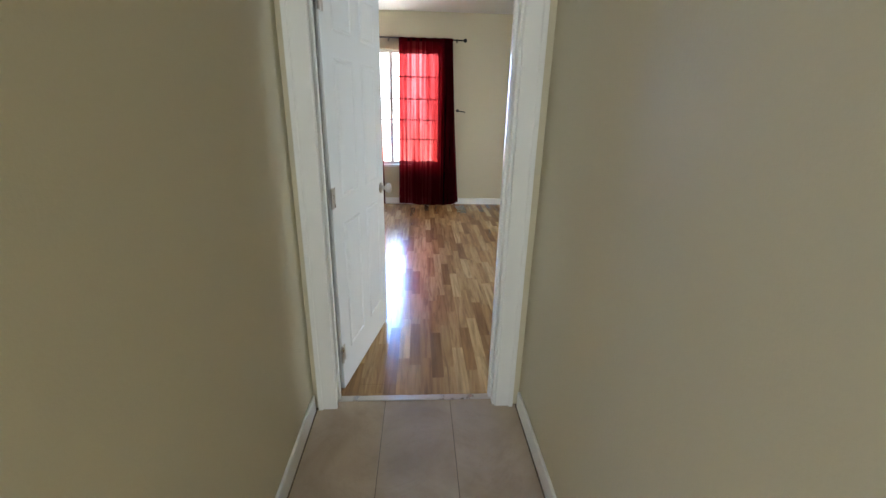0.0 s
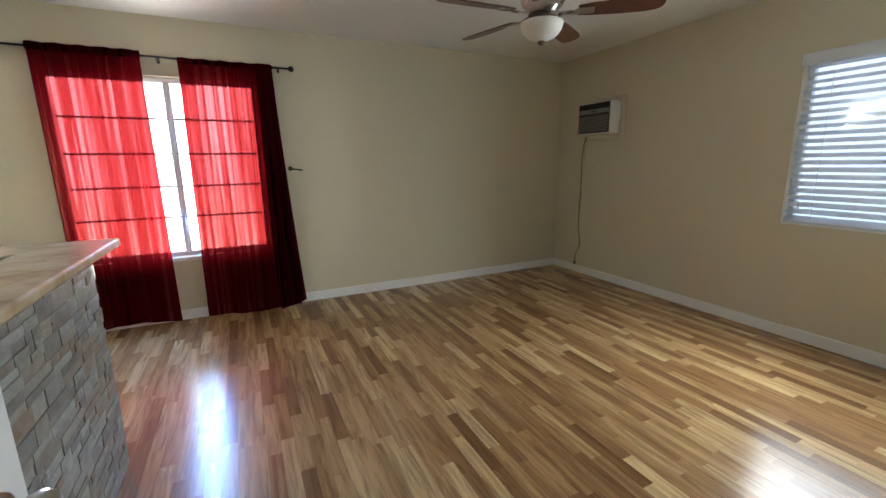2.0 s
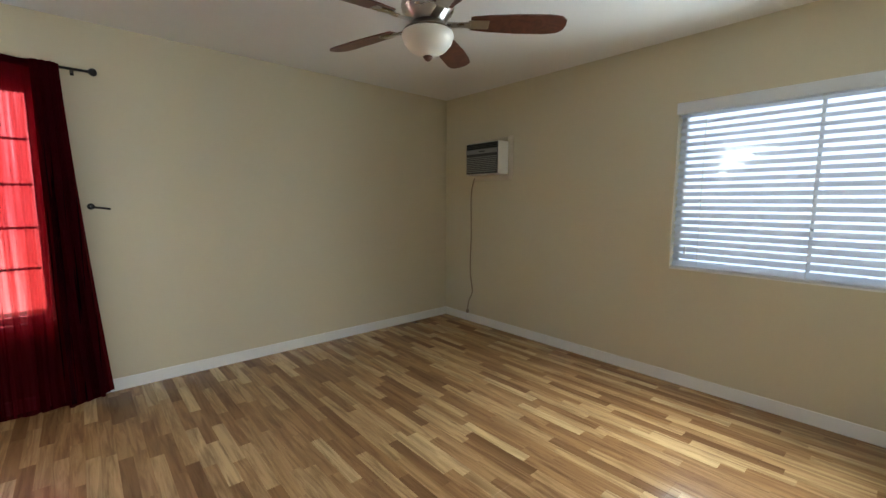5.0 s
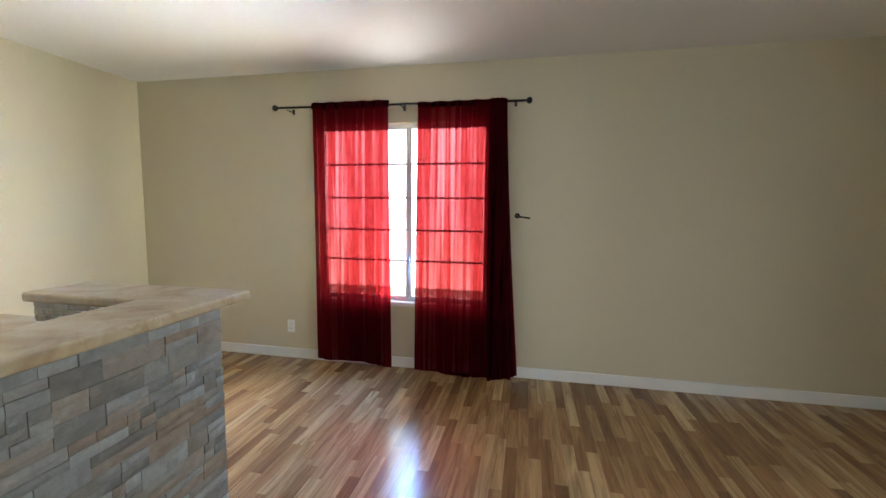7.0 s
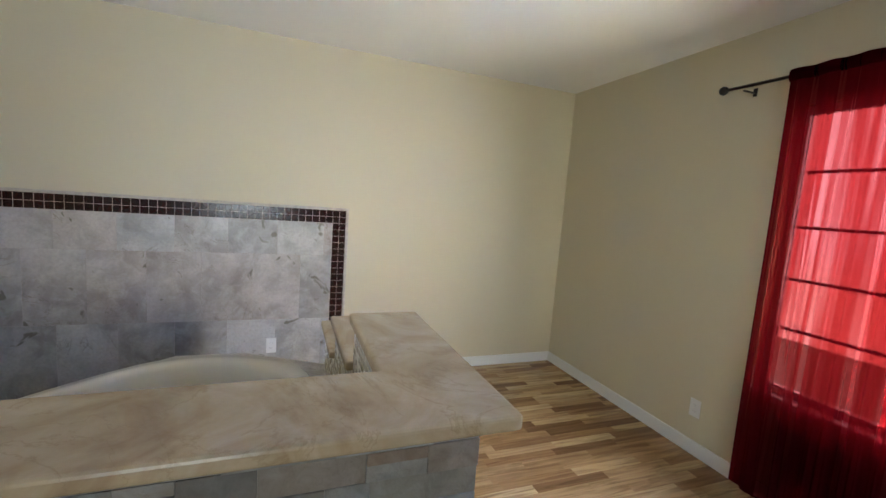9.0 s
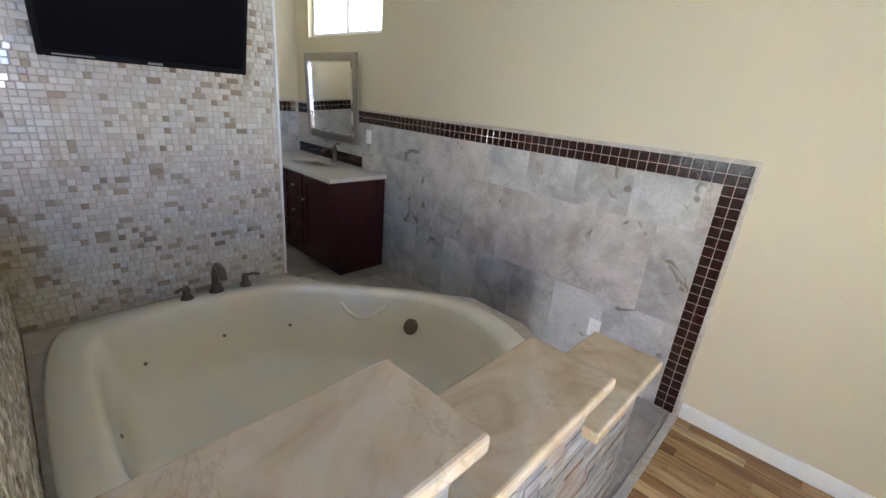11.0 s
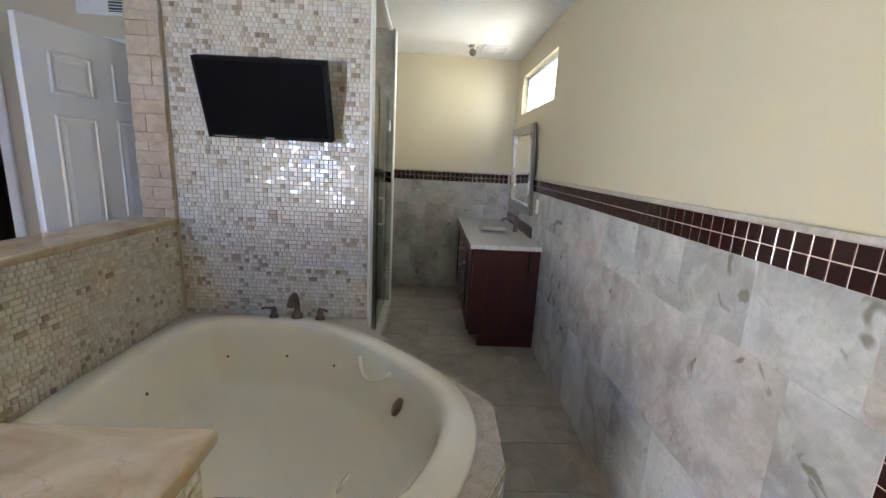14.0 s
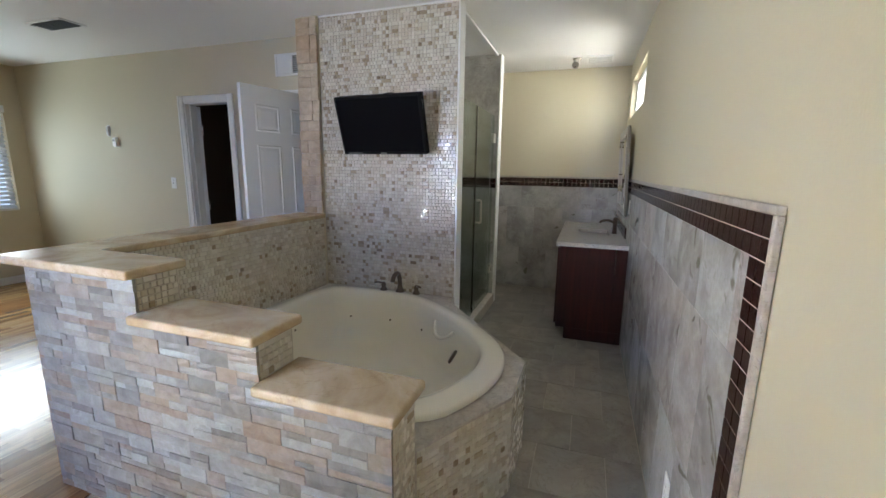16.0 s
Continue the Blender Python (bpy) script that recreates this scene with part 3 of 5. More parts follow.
# ---- trims and doors


def baseboard(boxlist):
    solid("baseboard", boxes(*boxlist, bevel=0.004), TRIM, "white painted baseboard", "baseboard")


H = 0.092
baseboard([(XW + 0.002, YN - 0.014, 0, XE - 0.002, YN - 0.001, H)])
baseboard([(XE - 0.014, YS + 0.002, 0, XE - 0.001, YN - 0.016, H)])
baseboard([(XW + 0.001, 4.90, 0, XW + 0.014, YN - 0.016, H)])
baseboard([(1.385, YS + 0.001, 0, XE - 0.016, YS + 0.014, H)])
baseboard([(0.575, YS + 0.001, 0, 0.667, YS + 0.014, H)])
baseboard([(-0.391, -1.59, 0, -0.378, 2.468, H)])
baseboard([(0.608, -1.59, 0, 0.621, 2.468, H)])


def door_frame(name, hole, label):
    a, b, _, z = hole
    d = thing(name, ((a + b) / 2, YS - 0.06, 0), label, "door frame", "", "structure")
    for s in (a, b - 0.018):
        part("jamb", boxes((s, YS - T - 0.004, 0, s + 0.018, YS + 0.004, z)), TRIM, d)
    part("head_jamb", boxes((a + 0.018, YS - T - 0.004, z - 0.018, b - 0.018, YS + 0.004, z)), TRIM, d)
    for s in (a + 0.018, b - 0.030):
        part("door_stop", boxes((s, YS - 0.075, 0, s + 0.012, YS - 0.042, z - 0.018)), TRIM, d)
    for y0, y1 in ((YS - T - 0.020, YS - T - 0.004), (YS + 0.004, YS + 0.020)):
        for p, q in ((a - 0.062, a + 0.008), (b - 0.008, b + 0.062)):
            lo, hi = p, q
            if a < 0 and y0 < YS - 0.1:
                lo, hi = max(p, -0.389), min(q + 0.02, 0.619)
            elif a > 0.5 and y0 < YS - 0.1:
                lo = max(p, 0.732)
                hi = q if lo < q else lo + 0.01
            c = part("casing", boxes((lo, y0, 0, hi, y1, z + 0.055), bevel=0.005), TRIM, d)
            if hi - lo > 0.05:
                yy = (y0 - 0.005, y0 + 0.001) if y0 < YS - 0.1 else (y1 - 0.001, y1 + 0.005)
                out = (lo, lo + 0.022) if p < a else (hi - 0.022, hi)
                part("casing_bead", boxes((out[0], yy[0], 0, out[1], yy[1], z + 0.055), bevel=0.002), TRIM, c)
        part("head_casing", boxes((a + 0.008, y0, z - 0.008, b - 0.008, y1, z + 0.055), bevel=0.005), TRIM, d)
    return d


door_frame("door_frame_1", ENTRY, "white painted frame and casing of the entry doorway")
door_frame("door_frame_2", CLOS, "white painted frame and casing of the closet doorway")


def six_panel_door(name, hinge, angle, width, label, knob=True):
    """A moulded six-panel leaf, hinged at hinge, whose free edge lies along angle (degrees from +x)."""
    d = thing(name, (hinge[0], hinge[1], 0.0), label, "door")
    turn = Matrix.Translation((hinge[0], hinge[1], 0)) @ Matrix.Rotation(radians(angle), 4, "Z")
    th = 0.0175
    bm = boxes((0.004, -th, 0.012, width, th, 2.035), bevel=0.002)
    bmesh.ops.transform(bm, matrix=turn, verts=bm.verts)
    leaf = part("leaf", bm, DOOR_PAINT, d)
    st = 0.11
    w2 = (width - 3 * st) / 2
    for x in (st, 2 * st + w2):
        for lo, hi in ((0.20, 0.88), (1.00, 1.60), (1.70, 1.90)):
            for side in (-1, 1):
                bm = bmesh.new()
                # a raised field with a sloping moulding round it
                outer, inner = [], []
                for px, pz in ((x, lo), (x + w2, lo), (x + w2, hi), (x, hi)):
                    sx, sz = (1 if px == x else -1), (1 if pz == lo else -1)
                    outer.append((px, pz))
                    inner.append((px + sx * 0.032, pz + sz * 0.032))
                rings = []
                for inset, dep in ((0.0, 0.0005), (0.007, 0.0065), (0.014, 0.0065), (0.020, 0.0015), (0.045, 0.0045)):
                    ring = []
                    for px, pz in outer:
                        sx, sz = (1 if px == x else -1), (1 if pz == lo else -1)
                        ring.append(bm.verts.new((px + sx * inset, side * (th + dep), pz + sz * inset)))
                    rings.append(ring)
                for p, q in zip(rings, rings[1:]):
                    for k in range(4):
                        bm.faces.new((p[k], p[(k + 1) % 4], q[(k + 1) % 4], q[k]))
                bm.faces.new(rings[-1])
                bmesh.ops.recalc_face_normals(bm, faces=bm.faces)
                if sum(f.normal.y * f.calc_area() for f in bm.faces) * side < 0:
                    bmesh.ops.reverse_faces(bm, faces=bm.faces)
                bmesh.ops.transform(bm, matrix=turn, verts=bm.verts)
                part("panel", bm, DOOR_PAINT, leaf)
    if knob:
        for side in (-1, 1):
            bm = lathe([(0.031, 0.0), (0.031, 0.006), (0.012, 0.010), (0.012, 0.030), (0.024, 0.038), (0.029, 0.050), (0.025, 0.062), (0.010, 0.067)], (0, 0, 0), 24)
            m = turn @ Matrix.Translation((width - 0.06, side * th, 0.94)) @ Matrix.Rotation(radians(-90 * side), 4, "X")
            bmesh.ops.transform(bm, matrix=m, verts=bm.verts)
            part("knob", bm, NICKEL, d, "satin nickel door knob", True)
        bm = boxes((width - 0.001, -0.012, 0.90, width + 0.002, 0.012, 0.98))
        bmesh.ops.transform(bm, matrix=turn, verts=bm.verts)
        part("latch_plate", bm, NICKEL, d)
    for z in (0.22, 1.02, 1.80):
        bm = cyl((-0.004, -th - 0.004, z - 0.045), (-0.004, -th - 0.004, z + 0.045), 0.007, n=10)
        bm_box(bm, -0.002, -th - 0.003, z - 0.045, 0.034, -th + 0.001, z + 0.045)
        bmesh.ops.transform(bm, matrix=turn, verts=bm.verts)
        part("hinge", bm, NICKEL, d, "worn metal hinge")
    return d


# dark strip added in place of the shade between door leaf and jamb
gap = thing("weatherstrip", (-0.283, YS - 0.02, 0.0), "dark strip standing in for the shaded gap along the hinge side", "weatherstrip")
part("strip", boxes((-0.2868, YS - 0.040, 0.006, -0.2805, YS - 0.004, 2.035)), GAP_DARK, gap)
six_panel_door("door_1", (-0.282, YS + 0.004), 77.5, 0.760, "white six-panel door standing open into the room")
six_panel_door("door_2", (1.297, YS - T - 0.030), -20, 0.55, "white six-panel closet door opened inward")

# ---- stone half walls round the tub
FACE_N, FACE_E = 4.862, -0.392
INN_N, INN_E = 4.680, -0.545


def stone_mesh(length, height):
    bm = bmesh.new()
    nx = max(2, int(length / 0.07))
    grid = [[bm.verts.new((length * i / nx, -random.uniform(0.0, 0.004) if 0 < i < nx and j == 1 else (0.0016 if i in (0, nx) or j in (0, 2) else 0), height * j / 2)) for i in range(nx + 1)] for j in range(3)]
    for j in range(2):
        for i in range(nx):
            bm.faces.new((grid[j][i], grid[j][i + 1], grid[j + 1][i + 1], grid[j + 1][i]))
    rim = [*grid[0], *[grid[1][nx]], *grid[2][::-1], grid[1][0]]
    back = [bm.verts.new((v.co.x, 0.03, v.co.z)) for v in rim]
    for k in range(len(rim)):
        bm.faces.new((rim[(k + 1) % len(rim)], rim[k], back[k], back[(k + 1) % len(rim)]))
    me = bpy.data.meshes.new("stone")
    bm.to_mesh(me)
    bm.free()
    me.materials.append(LEDGER)
    return me


STONES = {}


def lay_stones(parent, start, end, z0, z1, place, gap=0.0012, sizes=(0.09, 0.13, 0.16, 0.20)):
    """Courses of strip stone between start and end; place(u, proud, z) gives the pose of a piece."""
    rng = random.Random(int(z0 * 1000) + int(start * 77))
    courses = max(1, round((z1 - z0) / 0.064))
    ch = (z1 - z0) / courses
    for c in range(courses):
        tracks = []
        u = start
        while u < end - 0.02:
            ln = min(rng.choice(sizes), end - u)
            if end - u - ln < 0.05:
                ln = end - u
            kind = rng.random()
            if kind < 0.30:
                tracks.append((u, ln, 0, ch))
            else:
                cut = ch * rng.choice((0.5, 0.5, 0.42, 0.58))
                s = ln * rng.choice((1, 1, 0.45, 0.6))
                for lo, hi in ((0, cut), (cut, ch)):
                    if s < ln and rng.random() < 0.6:
                        tracks += [(u, s, lo, hi), (u + s, ln - s, lo, hi)]
                    else:
                        tracks.append((u, ln, lo, hi))
            u += ln
        for u, ln, lo, hi in tracks:
            key = (round(ln / 0.02) * 0.02 or 0.02, round((hi - lo) / 0.01) * 0.01, rng.randrange(2))
            if key not in STONES:
                STONES[key] = stone_mesh(key[0], key[1])
            ob = new("stone", STONES[key])
            ob.parent = parent
            m = place(u + gap / 2, rng.uniform(0.0, 0.006), z0 + c * ch + lo + gap / 2)
            ob.matrix_local = Matrix.Translation(-origin(parent)) @ m @ Matrix.Diagonal(((ln - gap) / key[0], 1, (hi - lo - gap) / key[1], 1))


def mosaic_sheet(name, parent, width, height, place, tile=0.0255, label="", darker=0.08):
    """Small pillowed tiles in staggered rows, some two wide: single darker stones among pearl glass."""
    verts, faces, kinds = [], [], []
    rng = random.Random(int(width * 1000 + height * 100))
    for r in range(int(height / tile) + 1):
        u = -tile * rng.choice((0.0, 0.5))
        while u < width:
            square = rng.random() < darker
            long = tile * (2 if rng.random() < 0.16 else 1)
            a, b = max(u, 0.0) + 0.0008, min(u + long, width) - 0.0008
            z0, z1 = r * tile + 0.0008, min((r + 1) * tile, height) - 0.0008
            u += long
            if z1 - z0 < 0.006 or b - a < 0.006:
                continue
            d = rng.uniform(0.0036, 0.0055)
            tx, ty = rng.uniform(-0.0007, 0.0007), rng.uniform(-0.0007, 0.0007)
            i = len(verts)
            e = 0.0024
            for x, zz in ((a, z0), (b, z0), (b, z1), (a, z1)):
                verts.append(place @ Vector((x, 0, zz)))
            for x, zz, o in ((a + e, z0 + e, tx + ty), (b - e, z0 + e, ty - tx), (b - e, z1 - e, -tx - ty), (a + e, z1 - e, tx - ty)):
                verts.append(place @ Vector((x, -d + o, zz)))
            faces += [(i + 4, i + 5, i + 6, i + 7), (i, i + 1, i + 5, i + 4), (i + 1, i + 2, i + 6, i + 5), (i + 2, i + 3, i + 7, i + 6), (i + 3, i, i + 4, i + 7)]
            kinds += [1 if square else 0] * 5
    me = bpy.data.meshes.new(name)
    o = origin(parent)
    me.from_pydata([v - o for v in verts], [], faces)
    me.materials.append(PEARL)
    me.materials.append(SQUARES)
    me.polygons.foreach_set("material_index", kinds)
    ob = new(name, me)
    ob.parent = parent
    return tagged(ob, label, kind="stuff")


def slab(bm, x0, x1, y0, y1, top, thick=0.036):
    return bm_box(bm, x0, y0, top - thick, x1, y1, top, bevel=0.010, segs=3)


half_n = solid("half_wall_north", boxes(*[(q + 0.02, INN_N, -0.012, p + (0.0 if k else 0.055), FACE_N - 0.012, z - 0.037) for k, (p, q, z) in enumerate([(-0.467, -1.05, 1.067), (-1.03, -1.595, 0.90), (-1.575, -2.085, 0.73)])]), GROUT, "stepped half wall of strip stone beside the tub", "half wall")
half_e = solid("half_wall_east", boxes((INN_E, 2.986, -0.012, FACE_E - 0.012, INN_N, 1.030)), GROUT, "half wall of strip stone on the room side of the tub", "half wall")

cap = thing("stone_cap", (-0.5, 4.8, 1.02), "polished travertine cap along the top of the half wall", "stone cap")
bm = bmesh.new()
# one L-shaped slab with rounded arrises
ring = [(-0.563, 2.988), (-0.296, 2.988), (-0.296, 4.902), (-1.062, 4.902), (-1.062, 4.659), (-0.563, 4.659)]
lower = [bm.verts.new((x, y, 1.031)) for x, y in ring]
upper = [bm.verts.new((x, y, 1.067)) for x, y in ring]
bm.faces.new(lower[::-1])
bm.faces.new(upper)
for k in range(6):
    bm.faces.new((lower[k], lower[(k + 1) % 6], upper[(k + 1) % 6], upper[k]))
bmesh.ops.recalc_face_normals(bm, faces=bm.faces)
bmesh.ops.bevel(bm, geom=bm.edges[:], offset=0.010, segments=3, affect="EDGES", profile=0.5)
part("slab", bm, TRAVERTINE, cap)
for x0, x1, z in ((-1.604, -1.032, 0.90), (-2.096, -1.577, 0.73)):
    c = thing("stone_cap", ((x0 + x1) / 2, 4.78, z - 0.036), "polished travertine slab on a step of the half wall", "stone cap", "steps of the half wall")
    bm = bmesh.new()
    slab(bm, x0, x1, 4.650, 4.902, z)
    part("slab", bm, TRAVERTINE, c)

# ---- tub and its deck


def rounded(corners, rounds=3):
    pts = [Vector(p) for p in corners]
    for _ in range(rounds):
        out = []
        for p, q in zip(pts, pts[1:] + pts[:1]):
            out += [p * 0.75 + q * 0.25, p * 0.25 + q * 0.75]
        pts = out
    return pts


DECK_Z = 0.47
deck_line = [(-1.665, 2.972), (-1.70, 3.10), (-2.335, 3.86), (-2.325, 4.22), (-2.07, 4.672), (INN_E - 0.008, 4.672), (INN_E - 0.008, 2.972)]
tub_line = rounded([(-0.575, 4.64), (-0.575, 3.10), (-0.80, 3.015), (-1.38, 3.02), (-1.71, 3.24), (-2.08, 3.60), (-2.25, 3.86), (-2.24, 4.22), (-2.00, 4.64)], 3)


def deck_mesh():
    bm = bmesh.new()
    lo = [bm.verts.new((x, y, 0)) for x, y in deck_line]
    hi = [bm.verts.new((x, y, DECK_Z)) for x, y in deck_line]
    n = len(lo)
    for k in range(n):
        bm.faces.new((lo[k], lo[(k + 1) % n], hi[(k + 1) % n], hi[k]))
    rim = [bm.verts.new((p.x, p.y, DECK_Z)) for p in (Vector((0, 0)) + (q - Vector((-1.42, 3.8))) * 0.96 + Vector((-1.42, 3.8)) for q in tub_line)]
    edges = [bm.edges.new((rim[k], rim[(k + 1) % len(rim)])) for k in range(len(rim))]
    top = [e for e in bm.edges if all(abs(v.co.z - DECK_Z) < 1e-6 for v in e.verts)]
    bmesh.ops.triangle_fill(bm, edges=list(set(top)), use_beauty=True)
    bmesh.ops.recalc_face_normals(bm, faces=bm.faces)
    return bm


deck = solid("tub_deck", deck_mesh(), PENCIL, "low tiled deck that carries the tub", "tub deck")


def tub():
    t = thing("bathtub", (-1.42, 3.8, DECK_Z), "white acrylic corner whirlpool bathtub set in a tiled deck, empty", "bathtub")
    c = Vector((-1.40, 3.83))
    bm = bmesh.new()
    rings = []
    for s, z in ((1.0, 0.002), (1.0, 0.020), (0.985, 0.031), (0.89, 0.035), (0.862, 0.030), (0.842, 0.010), (0.826, -0.06), (0.792, -0.18), (0.750, -0.28), (0.69, -0.335), (0.55, -0.352), (0.30, -0.358)):
        ring = []
        for q in tub_line:
            p = c + (q - c) * s
            ring.append(bm.verts.new((p.x, p.y, DECK_Z + z)))
        rings.append(ring)
    n = len(tub_line)
    for lo, hi in zip(rings, rings[1:]):
        for k in range(n):
            bm.faces.new((lo[k], lo[(k + 1) % n], hi[(k + 1) % n], hi[k]))
    bm.faces.new(rings[-1])
    bmesh.ops.recalc_face_normals(bm, faces=bm.faces)
    if bm.faces[-1].normal.z < 0:
        bmesh.ops.reverse_faces(bm, faces=bm.faces)
    shell = part("tub_shell", bm, ACRYLIC, t, "", True)

    def on_wall(u, z):
        """A place on the inner wall: u 0..1 round the line, z below the deck."""
        q = tub_line[int(u * n) % n]
        s = 0.830 - 0.27 * max(0.0, -z - 0.06) if z > -0.26 else 0.75
        p = c + (q - c) * s
        d = (c - q).normalized()
        return Vector((p.x, p.y, DECK_Z + z)), Vector((d.x, d.y, 0.25)).normalized()

    def disc(name, place, normal, r, depth, material, label=""):
        bm = lathe([(r, 0), (r, depth * 0.6), (r * 0.8, depth), (r * 0.25, depth * 0.9)], (0, 0, 0), 20)
        bmesh.ops.transform(bm, matrix=Matrix.Translation(place) @ normal.to_track_quat("Z", "Y").to_matrix().to_4x4(), verts=bm.verts)
        part(name, bm, material, t, label, True)

    for u, z in ((0.03, -0.14), (0.16, -0.17), (0.25, -0.16), (0.36, -0.16), (0.85, -0.15), (0.92, -0.17)):
        p, d = on_wall(u, z)
        disc("jet", p, d, 0.008, 0.010, BRONZE, "small dark whirlpool jet")
    # overflow plate and suction cover on the long side, drain in the floor
    disc("overflow_plate", Vector((-1.930, 3.80, 0.40)), Vector((0.75, 0.1, 0.45)).normalized(), 0.042, 0.016, BRONZE, "round bronze overflow plate")
    disc("suction_cover", Vector((-1.74, 4.02, 0.20)), Vector((0.8, -0.2, 0.5)).normalized(), 0.045, 0.012, ACRYLIC)
    disc("drain", Vector((-1.30, 4.15, DECK_Z - 0.353)), Vector((0, 0, 1)), 0.036, 0.008, NICKEL, "round metal drain")
    # a moulded arm rest on the long side
    mid, along, inward = Vector((-1.775, 3.595)), Vector((-0.74, 0.67)), Vector((0.67, 0.74))
    line = []
    for k in range(13):
        w = -1 + k / 6
        p = mid + along * 0.115 * w + inward * (0.045 * (1 - w * w) - 0.03)
        line.append((p.x, p.y, 0.478 - 0.058 * (1 - w * w)))
    part("arm_rest", tube(line, 0.011, 10), ACRYLIC, t, "", True)


tub()


def tub_faucet():
    f = thing("tub_faucet", (-1.25, 3.05, DECK_Z + 0.03), "bronze arched tub spout with two lever handles", "faucet")
    z = DECK_Z + 0.030
    part("spout", tube(bent([(-1.26, 3.06, z), (-1.26, 3.065, z + 0.10), (-1.26, 3.10, z + 0.155), (-1.26, 3.16, z + 0.15), (-1.26, 3.19, z + 0.11)]), 0.017, 12), BRONZE, f, "", True)
    part("spout_base", lathe([(0.036, 0), (0.033, 0.012), (0.022, 0.03), (0.018, 0.05)], (-1.26, 3.06, z), 20), BRONZE, f, "", True)
    for x in (-1.125, -1.40):
        h = part("handle", lathe([(0.030, 0), (0.027, 0.012), (0.016, 0.03), (0.018, 0.05), (0.010, 0.068)], (x, 3.07, z), 20), BRONZE, f, "", True)
        part("lever", tube([(x, 3.07, z + 0.058), (x + (0.03 if x > -1.2 else -0.03), 3.10, z + 0.072), (x + (0.055 if x > -1.2 else -0.055), 3.12, z + 0.070)], 0.007, 8), BRONZE, h, "", True)


tub_faucet()

# ---- vanity


def vanity():
    y0, y1, xf = 0.80, 2.300, -2.415
    v = thing("vanity_cabinet", (XW, 1.55, 0), "dark cherry wood bathroom vanity cabinet", "vanity")
    part("body", boxes((XW + 0.014, y0, 0.10, xf + 0.022, y1, 0.815), (XW + 0.014, y0, 0.0, xf - 0.05, y1, 0.10), bevel=0.002), CHERRY, v)
    for a, b in ((0.82, 1.28), (1.30, 1.56), (1.58, 1.84), (1.86, 2.28)):
        if b - a > 0.3:
            for lo, hi in ((0.13, 0.80),):
                door = part("cabinet_door", boxes(*frame_boxes("x", xf + 0.022, xf + 0.040, a, b, lo, hi, 0.06), (xf + 0.022, a + 0.06, lo + 0.06, xf + 0.030, b - 0.06, hi - 0.06)), CHERRY, v)
                yk = b - 0.03 if a < 1.2 else a + 0.03
                part("pull", lathe([(0.005, 0), (0.005, 0.012), (0.012, 0.018), (0.010, 0.026)], (0, 0, 0), 12), NICKEL, door).matrix_local = Matrix.Translation(Vector((xf + 0.040, yk, 0.60)) - origin(door)) @ Matrix.Rotation(radians(90), 4, "Y") @ Matrix.Translation(origin(door))
        else:
            for lo, hi in ((0.13, 0.34), (0.355, 0.57), (0.585, 0.80)):
                d = part("drawer", boxes((xf + 0.022, a, lo, xf + 0.040, b, hi), bevel=0.004), CHERRY, v)
                part("pull", lathe([(0.005, 0), (0.005, 0.012), (0.012, 0.018), (0.010, 0.026)], (0, 0, 0), 12), NICKEL, d).matrix_local = Matrix.Translation(Vector((xf + 0.040, (a + b) / 2, (lo + hi) / 2)) - origin(d)) @ Matrix.Rotation(radians(90), 4, "Y") @ Matrix.Translation(origin(d))
    c = thing("countertop", (-2.66, 1.55, 0.815), "white speckled granite vanity top with undermount sink", "countertop")
    sy0, sy1, sx0, sx1 = 1.36, 1.76, -2.80, -2.52
    top = boxes((XW + 0.014, y0 - 0.03, 0.817, sx0, y1 + 0.02, 0.850), (sx1, y0 - 0.03, 0.817, xf + 0.055, y1 + 0.02, 0.850), (sx0, y0 - 0.03, 0.817, sx1, sy0, 0.850), (sx0, sy1, 0.817, sx1, y1 + 0.02, 0.850))
    part("slab", top, GRANITE, c)
    bm = bmesh.new()
    rings = []
    for s, z in ((1.02, 0.816), (0.98, 0.80), (0.9, 0.74), (0.6, 0.70), (0.2, 0.695)):
        rings.append([bm.verts.new(((sx0 + sx1) / 2 + s * 0.14 * (abs(math.cos(a)) ** 0.6) * math.copysign(1, math.cos(a)), (sy0 + sy1) / 2 + s * 0.20 * (abs(math.sin(a)) ** 0.6) * math.copysign(1, math.sin(a)), z)) for a in (2 * math.pi * k / 32 for k in range(32))])
    for p, q in zip(rings, rings[1:]):
        for k in range(32):
            bm.faces.new((p[k], p[(k + 1) % 32], q[(k + 1) % 32], q[k]))
    bm.faces.new(rings[-1])
    part("sink_basin", bm, PORCELAIN, c, "white porcelain sink bowl", True)
    f = thing("vanity_faucet", (-2.85, 1.56, 0.85), "bronze single-hole bathroom faucet", "faucet")
    part("body", lathe([(0.026, 0), (0.022, 0.01), (0.019, 0.06), (0.022, 0.14), (0.012, 0.155)], (-2.85, 1.60, 0.85), 20), BRONZE, f, "", True)
    part("spout", tube(bent([(-2.85, 1.60, 0.95), (-2.79, 1.60, 0.975), (-2.73, 1.60, 0.965), (-2.715, 1.60, 0.945)]), 0.012, 10), BRONZE, f, "", True)
    part("lever", tube([(-2.85, 1.60, 1.0), (-2.85, 1.64, 1.03), (-2.85, 1.68, 1.035)], 0.007, 8), BRONZE, f, "", True)


vanity()


